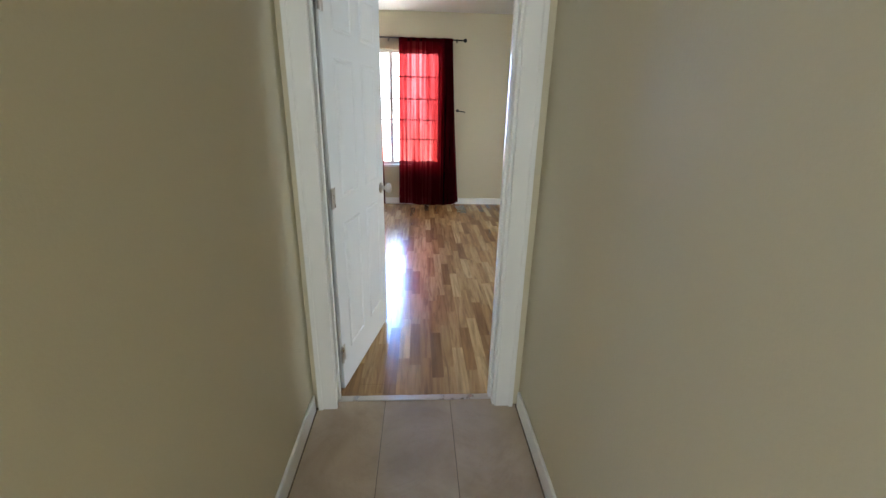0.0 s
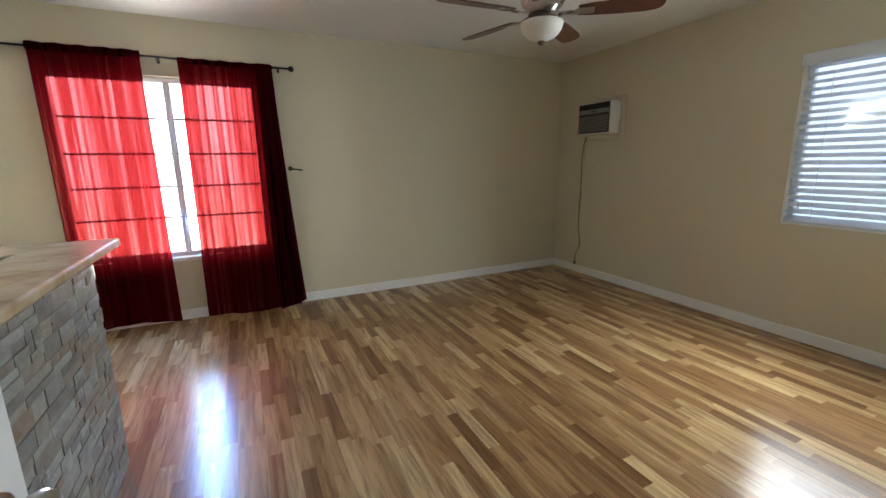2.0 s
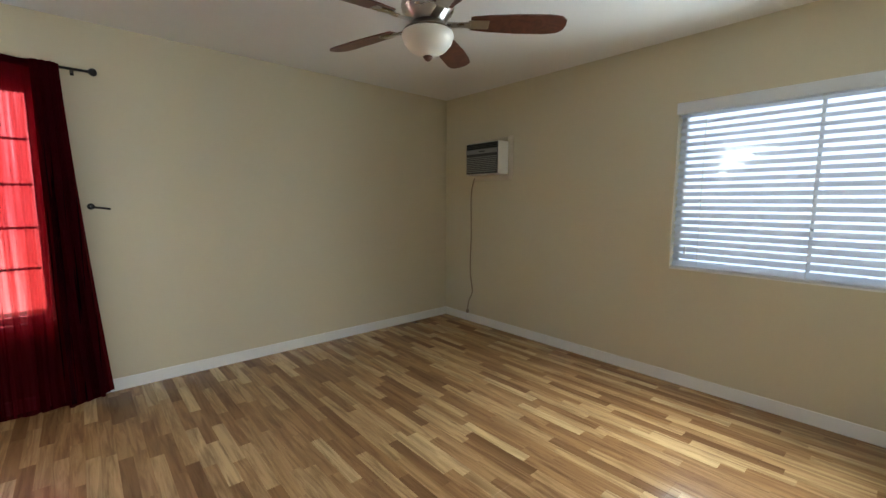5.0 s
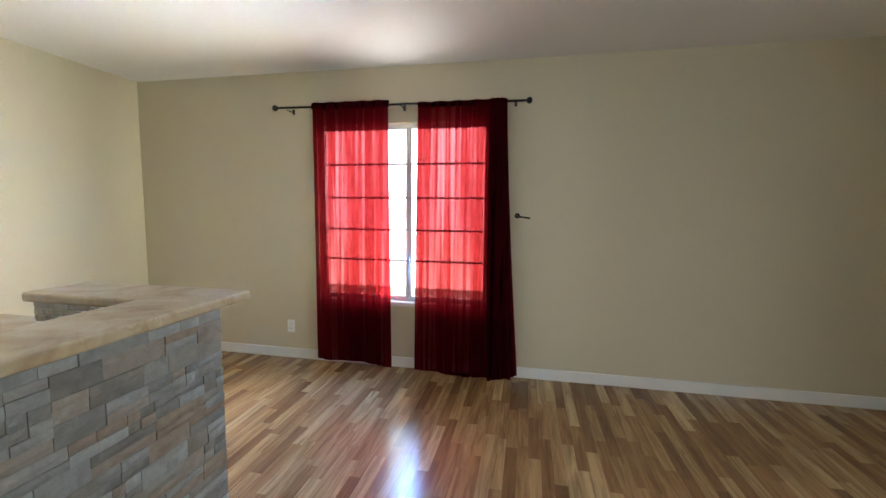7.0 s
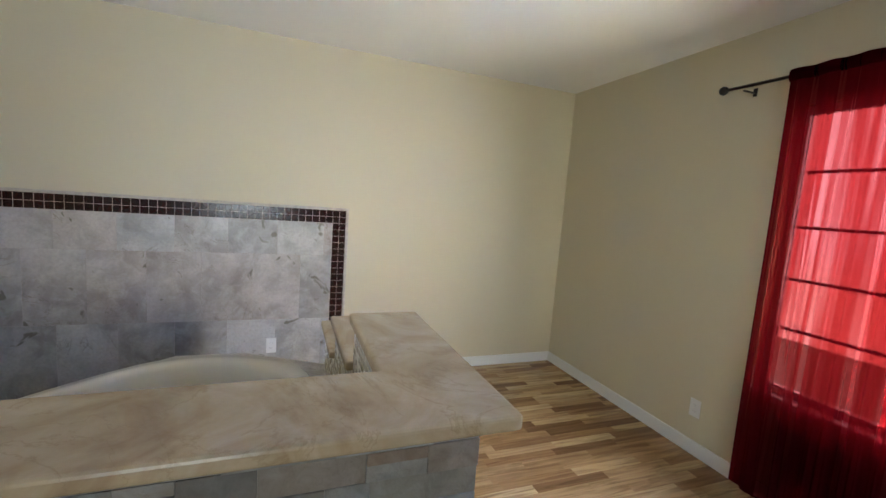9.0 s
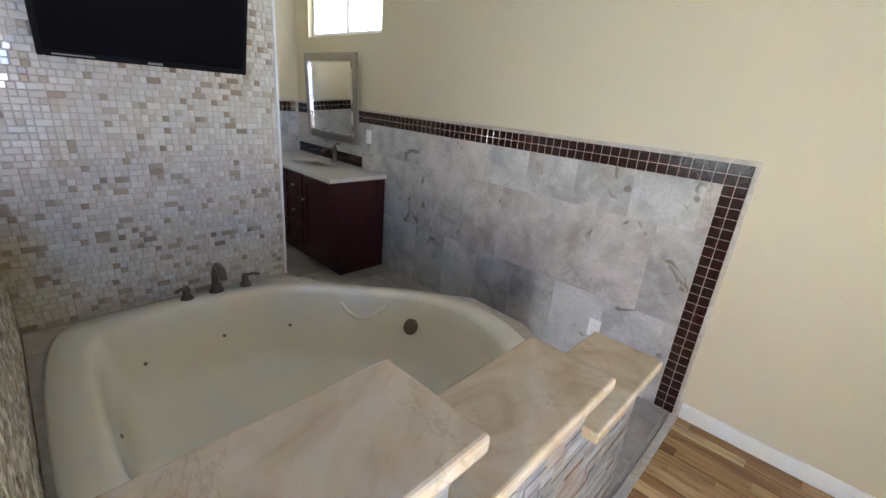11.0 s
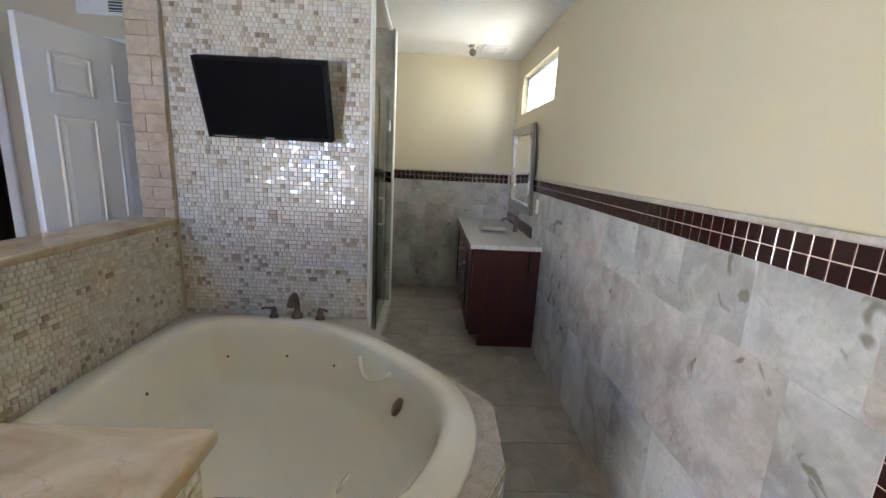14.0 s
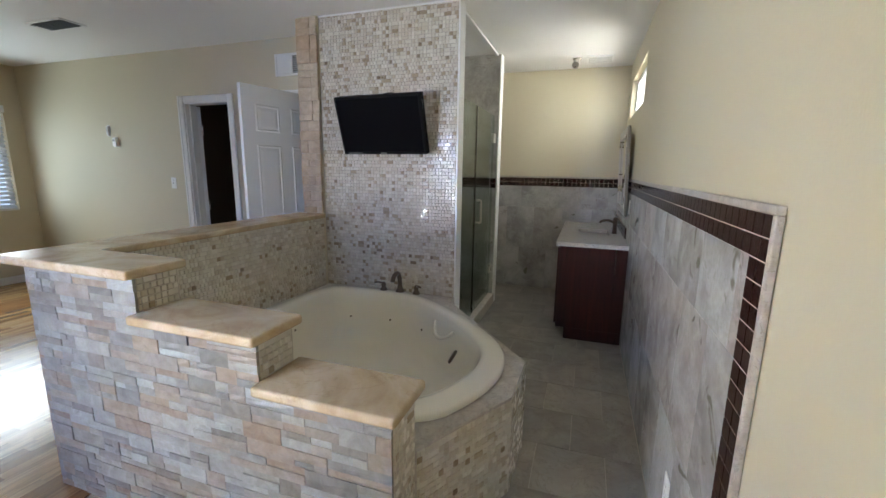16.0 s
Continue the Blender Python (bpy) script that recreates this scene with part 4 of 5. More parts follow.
def wall_mirror():
    y0, y1, z0, z1 = 1.03, 1.92, 1.045, 1.825
    m = thing("wall_mirror", (XW, 1.465, z0), "rectangular mirror in a wide pewter frame leaning over the vanity", "mirror")
    lean = Matrix.Translation((XW + 0.016, 0, z0)) @ Matrix.Rotation(radians(2.5), 4, "Y") @ Matrix.Translation((-XW - 0.016, 0, -z0))
    for name, bm, mat in (("mirror_frame", boxes(*frame_boxes("x", XW + 0.016, XW + 0.042, y0, y1, z0, z1, 0.07), bevel=0.006), PEWTER),
                          ("frame_bead", boxes(*frame_boxes("x", XW + 0.030, XW + 0.048, y0 + 0.068, y1 - 0.068, z0 + 0.068, z1 - 0.068, 0.012)), NICKEL),
                          ("glass", boxes((XW + 0.020, y0 + 0.07, z0 + 0.07, XW + 0.028, y1 - 0.07, z1 - 0.07)), MIRROR)):
        bmesh.ops.transform(bm, matrix=lean, verts=bm.verts)
        part(name, bm, mat, m)


wall_mirror()

# ---- shower front


def shower():
    s = thing("shower_enclosure", (XS, 2.27, 0), "frameless clear glass shower enclosure with a hinged door", "shower")
    x = XS + 0.03
    part("curb", boxes((XS - 0.02, 1.57, 0.0, XS + 0.09, 2.85, 0.11), bevel=0.006), PENCIL, s, "stone shower curb")
    part("fixed_panel", boxes((x, 2.305, 0.112, x + 0.010, 2.846, 1.97)), SHOWER_GLASS, s)
    door = part("glass_door", boxes((x, 1.60, 0.125, x + 0.010, 2.290, 1.97)), SHOWER_GLASS, s)
    for o in (-0.030, 0.040):
        part("door_handle", tube(bent([(x + 0.005, 2.20, 0.96), (x + o, 2.20, 0.965), (x + o, 2.20, 1.06), (x + o, 2.20, 1.155), (x + 0.005, 2.20, 1.16)]), 0.009, 10), NICKEL, door, "", True)
    for z in (0.40, 1.75):
        part("door_hinge", boxes((x - 0.012, 1.575, z - 0.045, x + 0.022, 1.66, z + 0.045), bevel=0.003), NICKEL, door)
    part("edge_seal", boxes((x - 0.002, 2.291, 0.125, x + 0.012, 2.303, 1.97)), BLACK_METAL, s)
    part("header_strip", boxes((x - 0.012, 1.576, TOP - 0.018, x + 0.02, 2.846, TOP - 0.003)), TRIM, s)
    part("wall_edge_trim", boxes((XS - 0.012, 1.44, 0.0, XS - 0.001, 1.575, TOP - 0.002)), TRIM, s, "white edge trim of the shower wall")


shower()

# ---- television


def television():
    t = thing("television", (-1.16, 2.97, 1.5), "black flat television tilted down on a wall bracket", "television")
    w, h = 0.695, 0.415
    m = Matrix.Translation((-1.130, 3.100, 1.738)) @ Matrix.Rotation(radians(-3.5), 4, "Z") @ Matrix.Rotation(radians(-17), 4, "X")

    def put(name, bm, mat, label="", parent=t):
        bmesh.ops.transform(bm, matrix=m, verts=bm.verts)
        return part(name, bm, mat, parent, label)
    body = put("body", boxes((-w / 2, -0.045, -h / 2, w / 2, 0.0, h / 2), bevel=0.006, segs=2), BLACK_PLASTIC)
    put("bezel", boxes(*frame_boxes("y", 0.0, 0.010, -w / 2, w / 2, -h / 2, h / 2, 0.020), bevel=0.003), BLACK_PLASTIC)
    put("screen", boxes((-w / 2 + 0.02, -0.002, -h / 2 + 0.02, w / 2 - 0.02, 0.004, h / 2 - 0.02)), SCREEN)
    put("badge", boxes((-0.025, 0.010, -h / 2 + 0.006, 0.025, 0.012, -h / 2 + 0.014)), GREY_PLASTIC, "small grey maker's badge")
    put("control_strip", boxes((w / 2 - 0.16, 0.010, -h / 2 + 0.008, w / 2 - 0.04, 0.0115, -h / 2 + 0.013)), GREY_PLASTIC)
    put("indicator_strip", boxes((-w / 2 + 0.0, -0.02, 0.10, -w / 2 + 0.001, -0.01, 0.16)), GREY_PLASTIC, "", body)
    part("wall_bracket", boxes((-1.25, 2.968, 1.60, -1.05, 2.985, 1.82), (-1.20, 2.985, 1.66, -1.17, 3.042, 1.74), (-1.13, 2.985, 1.66, -1.10, 3.042, 1.74)), BLACK_METAL, t)
    part("cable", tube(bent([(-1.30, 2.972, 1.86), (-1.22, 2.99, 1.96), (-1.12, 3.02, 1.965), (-1.04, 3.06, 1.90)]), 0.005, 8), BLACK_PLASTIC, t, "", True)


television()

# ---- curtains


def curtain_sheet(t, top, bottom, z_top, hem, folds, seed, depth=0.0, amp=1.0):
    """One hanging layer of cloth: top and bottom are spans in x, hem the heights of its lower corners."""
    rng = random.Random(seed)
    ph = [rng.uniform(0, 6.28) for _ in range(6)]
    nx, nz = 170, 46
    verts, faces = [], []
    for j in range(nz + 1):
        s = j / nz
        a = top[0] + (bottom[0] - top[0]) * s ** 1.3
        b = top[1] + (bottom[1] - top[1]) * s ** 1.3
        deep = (0.005 + 0.019 * min(1.0, s * 2.2)) * amp
        for i in range(nx + 1):
            u = i / nx
            w = u + 0.018 * math.sin(5 * u + ph[0] + 2 * s) + 0.010 * math.sin(11 * u + ph[4])
            fold = math.sin(2 * math.pi * folds * w + ph[1] + 0.8 * s) + 0.55 * math.sin(2 * math.pi * folds * 2.1 * w + ph[2] - s) + 0.30 * math.sin(2 * math.pi * folds * 4.3 * w + ph[3])
            low = hem[0] + (hem[1] - hem[0]) * u + 0.010 * math.sin(7 * u + ph[4]) + 0.005 * fold
            z = z_top + 0.003 * math.sin(23 * u + ph[5]) + (low - z_top) * s
            verts.append((a + (b - a) * u - t.location.x, YN - 0.092 - depth - deep * fold * 0.62 - 0.01 * s - t.location.y, z - t.location.z))
    for j in range(nz):
        for i in range(nx):
            k = j * (nx + 1) + i
            faces.append((k, k + 1, k + nx + 2, k + nx + 1))
    me = bpy.data.meshes.new("fabric")
    me.from_pydata(verts, [], faces)
    for p in me.polygons:
        p.use_smooth = True
    me.materials.append(CURTAIN)
    ob = new("fabric", me)
    ob.parent = t


def rod_pocket(t, span, z, height, folds):
    """The sewn sleeve that the rod runs through."""
    nx, verts, faces = 150, [], []
    for i in range(nx + 1):
        u = i / nx
        x = span[0] + (span[1] - span[0]) * u
        r = 0.015 + 0.003 * math.sin(2 * math.pi * folds * 2.4 * u)
        for k in range(10):
            an = 2 * math.pi * k / 10
            verts.append((x - t.location.x, YN - 0.09 + r * math.cos(an) - t.location.y, z + height * math.sin(an) + 0.003 * math.sin(31 * u) - t.location.z))
    for i in range(nx):
        for k in range(10):
            faces.append((i * 10 + k, i * 10 + (k + 1) % 10, (i + 1) * 10 + (k + 1) % 10, (i + 1) * 10 + k))
    me = bpy.data.meshes.new("rod_pocket")
    me.from_pydata(verts, [], faces)
    for p in me.polygons:
        p.use_smooth = True
    me.materials.append(CURTAIN)
    new("rod_pocket", me).parent = t


curtain_a = thing("curtain", (-0.745, YN - 0.09, 0.03), "sheer dark red curtain panel hanging from the rod", "curtain", "pair of curtains")
curtain_sheet(curtain_a, (-1.075, -0.402), (-1.060, -0.378), 2.262, (0.058, 0.035), 5.0, 3)
rod_pocket(curtain_a, (-1.078, -0.398), 2.238, 0.030, 5.0)
curtain_b = thing("curtain", (0.2, YN - 0.09, 0.01), "sheer dark red curtain panel bunched at its outer edge", "curtain", "pair of curtains")
curtain_sheet(curtain_b, (-0.150, 0.520), (-0.170, 0.515), 2.232, (0.020, 0.006), 6.5, 8)
rod_pocket(curtain_b, (-0.152, 0.560), 2.216, 0.022, 6.5)
# the bunched outer edge is the same cloth gathered in several layers
for k, (x0, x1, b0, b1) in enumerate(((0.425, 0.560, 0.435, 0.690), (0.435, 0.555, 0.445, 0.665), (0.430, 0.545, 0.450, 0.640))):
    curtain_sheet(curtain_b, (x0, x1), (b0, b1), 2.230, (0.018, 0.045), 2.5, 21 + k, 0.022 + 0.016 * k, 0.8)


def curtain_rod():
    r = thing("curtain_rod", (-0.36, YN - 0.09, 2.225), "black metal curtain rod with round end caps", "curtain rod")
    part("rod", cyl((-1.40, YN - 0.09, 2.238), (0.70, YN - 0.09, 2.216), 0.009, n=14), BLACK_METAL, r, "", True)
    for x, d, z in ((-1.40, -1, 2.238), (0.70, 1, 2.216)):
        bm = lathe([(0.012, 0), (0.022, 0.012), (0.026, 0.026), (0.020, 0.040), (0.006, 0.046)], (0, 0, 0), 18)
        bmesh.ops.transform(bm, matrix=Matrix.Translation((x, YN - 0.09, z)) @ Matrix.Rotation(radians(90 * d), 4, "Y"), verts=bm.verts)
        part("finial", bm, BLACK_METAL, r, "", True)
    for x in (-1.30, -0.29, 0.62):
        part("bracket", boxes((x - 0.005, YN - 0.10, 2.209, x + 0.005, YN - 0.001, 2.216), (x - 0.010, YN - 0.006, 2.195, x + 0.010, YN - 0.001, 2.24)), BLACK_METAL, r)


curtain_rod()
hb = thing("curtain_holdback", (0.70, YN, 1.30), "black metal curtain holdback on the wall", "holdback")
part("arm", tube(bent([(0.655, YN - 0.003, 1.338), (0.655, YN - 0.05, 1.338), (0.67, YN - 0.090, 1.334), (0.755, YN - 0.095, 1.322)]), 0.007, 8), BLACK_METAL, hb, "", True)
part("wall_plate", lathe([(0.022, 0), (0.020, 0.005), (0.008, 0.008)], (0, 0, 0), 16), BLACK_METAL, hb).matrix_local = Matrix.Translation(Vector((0.655, YN - 0.001, 1.338)) - origin(hb)) @ Matrix.Rotation(radians(90), 4, "X") @ Matrix.Translation(origin(hb))

# ---- ceiling fan


def ceiling_fan():
    cx, cy = 1.872, 4.735
    f = thing("ceiling_fan", (cx, cy, TOP), "brushed nickel ceiling fan with walnut blades and frosted bowl light", "ceiling fan")
    part("canopy", lathe([(0.068, -0.002), (0.066, -0.02), (0.045, -0.055), (0.018, -0.07)], (cx, cy, TOP), 28), NICKEL, f, "", True)
    part("downrod", cyl((cx, cy, TOP - 0.06), (cx, cy, 2.335), 0.013), NICKEL, f, "", True)
    part("motor_housing", lathe([(0.03, 0.15), (0.075, 0.135), (0.115, 0.10), (0.125, 0.06), (0.118, 0.035), (0.085, 0.0), (0.075, -0.02)], (cx, cy, 2.215), 36), NICKEL, f, "", True)
    part("switch_housing", lathe([(0.078, 0.0), (0.082, -0.02), (0.10, -0.030), (0.112, -0.036), (0.112, -0.046), (0.10, -0.05)], (cx, cy, 2.205), 36), BRONZE, f, "", True)
    part("light_bowl", lathe([(0.118, 0.0), (0.122, -0.012), (0.112, -0.045), (0.086, -0.075), (0.050, -0.094), (0.012, -0.100)], (cx, cy, 2.158), 36), GLOBE, f, "frosted white glass bowl", True)
    part("finial", lathe([(0.014, 0.0), (0.024, -0.006), (0.018, -0.016), (0.006, -0.026)], (cx, cy, 2.060), 18), BRONZE, f, "", True)
    for k in range(5):
        a = radians(-40 + 72 * k)
        m = Matrix.Translation((cx, cy, 2.205)) @ Matrix.Rotation(a, 4, "Z") @ Matrix.Rotation(radians(-12), 4, "X")
        bm = bmesh.new()
        outline = [(0.20, 0.045), (0.28, 0.058), (0.42, 0.068), (0.56, 0.069), (0.615, 0.060), (0.642, 0.036), (0.648, 0.0)]
        loop = outline + [(x, -y) for x, y in outline[-2::-1]]
        up = [bm.verts.new((x, y, 0.003)) for x, y in loop]
        dn = [bm.verts.new((x, y, -0.003)) for x, y in loop]
        bm.faces.new(up)
        bm.faces.new(dn[::-1])
        for i in range(len(loop)):
            bm.faces.new((up[(i + 1) % len(loop)], up[i], dn[i], dn[(i + 1) % len(loop)]))
        bmesh.ops.recalc_face_normals(bm, faces=bm.faces)
        bmesh.ops.transform(bm, matrix=m, verts=bm.verts)
        blade = part("blade", bm, BLADE, f)
        bm = boxes((0.09, -0.018, -0.012, 0.20, 0.018, -0.004), (0.19, -0.030, -0.009, 0.285, 0.030, -0.0035), bevel=0.002)
        bmesh.ops.transform(bm, matrix=m, verts=bm.verts)
        part("blade_iron", bm, NICKEL, blade)


ceiling_fan()

# ---- air conditioner


def air_conditioner():
    y0, y1, z0, z1, xf = 5.935, 6.390, 1.662, 1.990, 3.765
    a = thing("air_conditioner", (XE, 6.16, z0), "white through-wall air conditioner with a dark front grille", "air conditioner")
    part("case", boxes((xf, y0, z0, XE - 0.016, y1, z1), bevel=0.006, segs=2), PLASTIC, a)
    part("wall_trim", boxes(*frame_boxes("x", XE - 0.015, XE - 0.001, y0 - 0.055, y1 + 0.055, z0 - 0.055, z1 + 0.055, 0.052), bevel=0.004), BEIGE_PLASTIC, a, "beige painted wooden trim")
    part("front_panel", boxes((xf - 0.012, y0 + 0.008, z0 + 0.008, xf - 0.001, y1 - 0.008, z1 - 0.008), bevel=0.004), DARK_GREY, a)
    part("control_band", boxes((xf - 0.018, y0 + 0.012, z1 - 0.115, xf - 0.013, y1 - 0.012, z1 - 0.072)), GREY_PLASTIC, a)
    part("badge", boxes((xf - 0.021, 6.11, z1 - 0.10, xf - 0.0185, 6.19, z1 - 0.088)), DARK_GREY, a)
    for k in range(9):
        z = z0 + 0.026 + k * 0.0185
        part("louvre", boxes((xf - 0.018, y0 + 0.016, z, xf - 0.0125, y1 - 0.016, z + 0.008)), GREY_PLASTIC, a)
    for k in range(3):
        z = z1 - 0.062 + k * 0.016
        part("louvre", boxes((xf - 0.018, y0 + 0.016, z, xf - 0.0125, y1 - 0.016, z + 0.006)), BLACK_PLASTIC, a)
    c = thing("power_cord", (XE - 0.01, 6.48, 0.1), "thin power cord hanging down the wall", "cord")
    part("cord", tube(bent([(XE - 0.02, 6.41, 1.64), (XE - 0.008, 6.47, 1.45), (XE - 0.007, 6.465, 1.0), (XE - 0.007, 6.475, 0.60), (XE - 0.010, 6.435, 0.36), (XE - 0.010, 6.49, 0.24), (XE - 0.018, 6.50, 0.115)]), 0.006, 8), CORD, c, "", True)
    part("plug", boxes((XE - 0.030, 6.483, 0.095, XE - 0.003, 6.517, 0.135), bevel=0.004), CORD, c)


air_conditioner()

# ---- stone strips and mosaic on the half walls
lay_stones(half_e, 2.99, FACE_N - 0.004, 0.0, 1.030, lambda u, d, z: Matrix.Translation((FACE_E + d - 0.006, u, z)) @ Matrix.Rotation(radians(90), 4, "Z"))
for a, b, z0, z1 in ((0.402, 2.066, 0.0, 0.694), (0.402, 1.576, 0.694, 0.864), (0.402, 1.032, 0.864, 1.031)):
    lay_stones(half_n, a, b, z0, z1, lambda u, d, z: Matrix.Translation((-u, FACE_N + d - 0.006, z)) @ Matrix.Rotation(radians(180), 4, "Z"))
mosaic_sheet("mosaic", half_e, INN_N - 2.99, 1.03 - 0.47, Matrix.Translation((INN_E - 0.0005, INN_N, 0.474)) @ Matrix.Rotation(radians(-90), 4, "Z"), label="beige mosaic on the tub side")
for x0, x1, z1 in ((-1.03, -0.552, 1.03), (-1.575, -1.03, 0.863), (-2.065, -1.575, 0.693)):
    mosaic_sheet("mosaic", half_n, x1 - x0, z1 - 0.474, Matrix.Translation((x0, INN_N - 0.0005, 0.474)), label="beige mosaic on the tub side")
for x, z0, z1 in ((-1.03, 0.90, 1.03), (-1.575, 0.73, 0.863), (-2.065, 0.0, 0.693)):
    mosaic_sheet("mosaic", half_n, FACE_N - INN_N - 0.02, z1 - z0, Matrix.Translation((x - 0.0005, FACE_N - 0.014, z0)) @ Matrix.Rotation(radians(-90), 4, "Z"), label="mosaic on the step ends")
for (xa, ya), (xb, yb) in zip(deck_line[1:5], deck_line[2:5]):
    d = Vector((xb - xa, yb - ya, 0))
    turn = math.atan2(-d.y, -d.x)
    mosaic_sheet("mosaic", deck, d.length, DECK_Z - 0.004, Matrix.Translation((xb, yb, 0)) @ Matrix.Rotation(turn, 4, "Z") @ Matrix.Translation((0, -0.0005, 0)), label="stone mosaic on the deck's side")
mosaic_sheet("mosaic", wall_m, -0.552 - (XS + 0.006), TOP - 0.476, Matrix.Translation((-0.552, 2.9625, 0.474)) @ Matrix.Rotation(radians(180), 4, "Z"), label="cream and brown glass and stone mosaic", darker=0.24)
part("edge_trim", boxes((XS - 0.008, 2.846, 0.0, XS + 0.004, 2.970, TOP - 0.002)), TRIM, wall_m, "white edge trim")
part("top_trim", boxes((XS + 0.006, 2.963, TOP - 0.012, -0.55, 2.972, TOP - 0.001)), TRIM, wall_m)


def pillar_cladding():
    rng = random.Random(4)
    z = 1.07
    while z < TOP - 0.03:
        h = min(rng.choice((0.05, 0.075, 0.10)), TOP - z)
        cut = rng.choice((0.0, 0.06, 0.11))
        spans = [(-0.552, -0.368)] if cut == 0 else [(-0.552, -0.552 + cut), (-0.552 + cut, -0.368)]
        for a, b in spans:
            d = rng.uniform(0.008, 0.020)
            part("stone", boxes((a + 0.001, 2.986, z + 0.001, b - 0.001, 2.993 + d, z + h - 0.001), bevel=0.002), TAN_LEDGER, wall_p)
        z += h


pillar_cladding()

# ---- grey tile wainscot with its dark border
BAND0, BAND1 = 1.252, 1.352
END = 4.872


def tile_mesh(name, w, h, t, material, bevel=0.0015):
    bm = boxes((0, 0, 0, w, t, h))
    top = [e for e in bm.edges if all(v.co.y < 1e-6 for v in e.verts)]
    bmesh.ops.bevel(bm, geom=top, offset=bevel, segments=1, affect="EDGES")
    me = bpy.data.meshes.new(name)
    bm.to_mesh(me)
    bm.free()
    me.materials.append(material)
    return me


TILE_BIG = tile_mesh("wall_tile", 1.0, 1.0, 0.010, WALL_TILE, 0.0012)
TILE_RED = tile_mesh("border_tile", 0.0474, 0.0474, 0.012, RED_TILE, 0.0012)


def put_piece(name, me, parent, m):
    ob = new(name, me)
    ob.parent = parent
    ob.matrix_local = Matrix.Translation(-origin(parent)) @ m
    return ob


def wainscot(parent, length, place, seed, ends=True):
    """Staggered large tiles under two rows of small dark ones; place takes u along the wall, z up."""
    rng = random.Random(seed)
    w, h = 0.33, 0.50
    stop = length - (0.102 if ends else 0.0)
    z, row = 0.0, 0
    while z < BAND0 - 0.005:
        hh = min(h, BAND0 - z)
        u = -w * (0.5 if row % 2 else 0.0)
        while u < stop:
            a, b = max(u, 0.0), min(u + w, stop)
            u += w
            if b - a > 0.02:
                put_piece("wall_tile", TILE_BIG, parent, place(a, z) @ Matrix.Translation((0.0006, rng.uniform(-0.0006, 0.0006), 0.0006)) @ Matrix.Diagonal((b - a - 0.0012, 1, hh - 0.0012, 1)))
        z, row = z + hh, row + 1


def border(parent, spots, place):
    for u, z in spots:
        put_piece("border_tile", TILE_RED, parent, place(u + 0.0013, z + 0.0013) @ Matrix.Translation((0, -0.003, 0)))


west_place = lambda u, z: Matrix.Translation((XW + 0.0105, YB + u, z)) @ Matrix.Rotation(radians(90), 4, "Z")
back_place = lambda u, z: Matrix.Translation((-0.50 - u, YB + 0.0105, z)) @ Matrix.Rotation(radians(180), 4, "Z")
length = END - YB
solid("wainscot_bed_west", boxes((XW + 0.0005, YB, 0.0, XW + 0.0092, END - 0.101, BAND0), (XW + 0.0005, YB, BAND0, XW + 0.0118, END, BAND1), (XW + 0.0005, END - 0.101, 0.0, XW + 0.0118, END, BAND0)), plain("white_grout", (0.56, 0.50, 0.45), 0.8), "white grout bed of the wall tiles", "wall")
wains_w = thing("wainscot", (XW, 2.8, 0), "grey slate tile wainscot with a dark red tile border", "wall tiles", "", "structure")
wainscot(wains_w, length, west_place, 5)
n_b = int(length / 0.05)
spots = [(length - (k + 1) * 0.05, BAND0 + r * 0.05) for r in range(2) for k in range(n_b)]
spots += [(length - (c + 1) * 0.05, BAND0 - (k + 1) * 0.05) for c in range(2) for k in range(25)]
border(wains_w, spots, west_place)
part("pencil_trim", boxes((XW + 0.001, YB, BAND1 + 0.001, XW + 0.018, END + 0.020, BAND1 + 0.020), (XW + 0.001, END + 0.001, 0.0, XW + 0.018, END + 0.020, BAND1 + 0.001), bevel=0.004, segs=2), PENCIL, wains_w, "pale stone pencil trim")
wains_b = thing("wainscot", (-1.7, YB, 0), "grey slate tile wainscot with a dark red tile border", "wall tiles", "", "structure")
solid("wainscot_bed_back", boxes((XW, YB + 0.0005, 0.0, -0.50, YB + 0.0092, BAND0), (XW, YB + 0.0005, BAND0, -0.50, YB + 0.0118, BAND1)), GROUT, "grout bed of the wall tiles", "wall")
wainscot(wains_b, 2.42, back_place, 9, False)
border(wains_b, [(k * 0.05, BAND0 + r * 0.05) for r in range(2) for k in range(20, 48)], back_place)
part("pencil_trim", boxes((XW + 0.02, YB + 0.001, BAND1 + 0.001, -0.5, YB + 0.018, BAND1 + 0.020), bevel=0.004), PENCIL, wains_b)
splash = thing("backsplash", (XW, 1.4, 0.85), "dark red tile backsplash behind the vanity", "backsplash")
for k in range(23):
    for r in range(2):
        put_piece("border_tile", TILE_RED, splash, Matrix.Translation((XW + 0.022, 0.80 + k * 0.05, 0.853 + r * 0.05)) @ Matrix.Rotation(radians(90), 4, "Z"))
shower_band = thing("shower_tiles", (-1.1, 1.57, 1.2), "dark red tile band on the shower wall", "wall tiles", "", "structure")
for k in range(23):
    for r in range(2):
        put_piece("border_tile", TILE_RED, shower_band, Matrix.Translation((-0.52 - k * 0.05, 1.572 + 0.012, BAND0 + r * 0.05)) @ Matrix.Rotation(radians(180), 4, "Z"))

# ---- small fittings


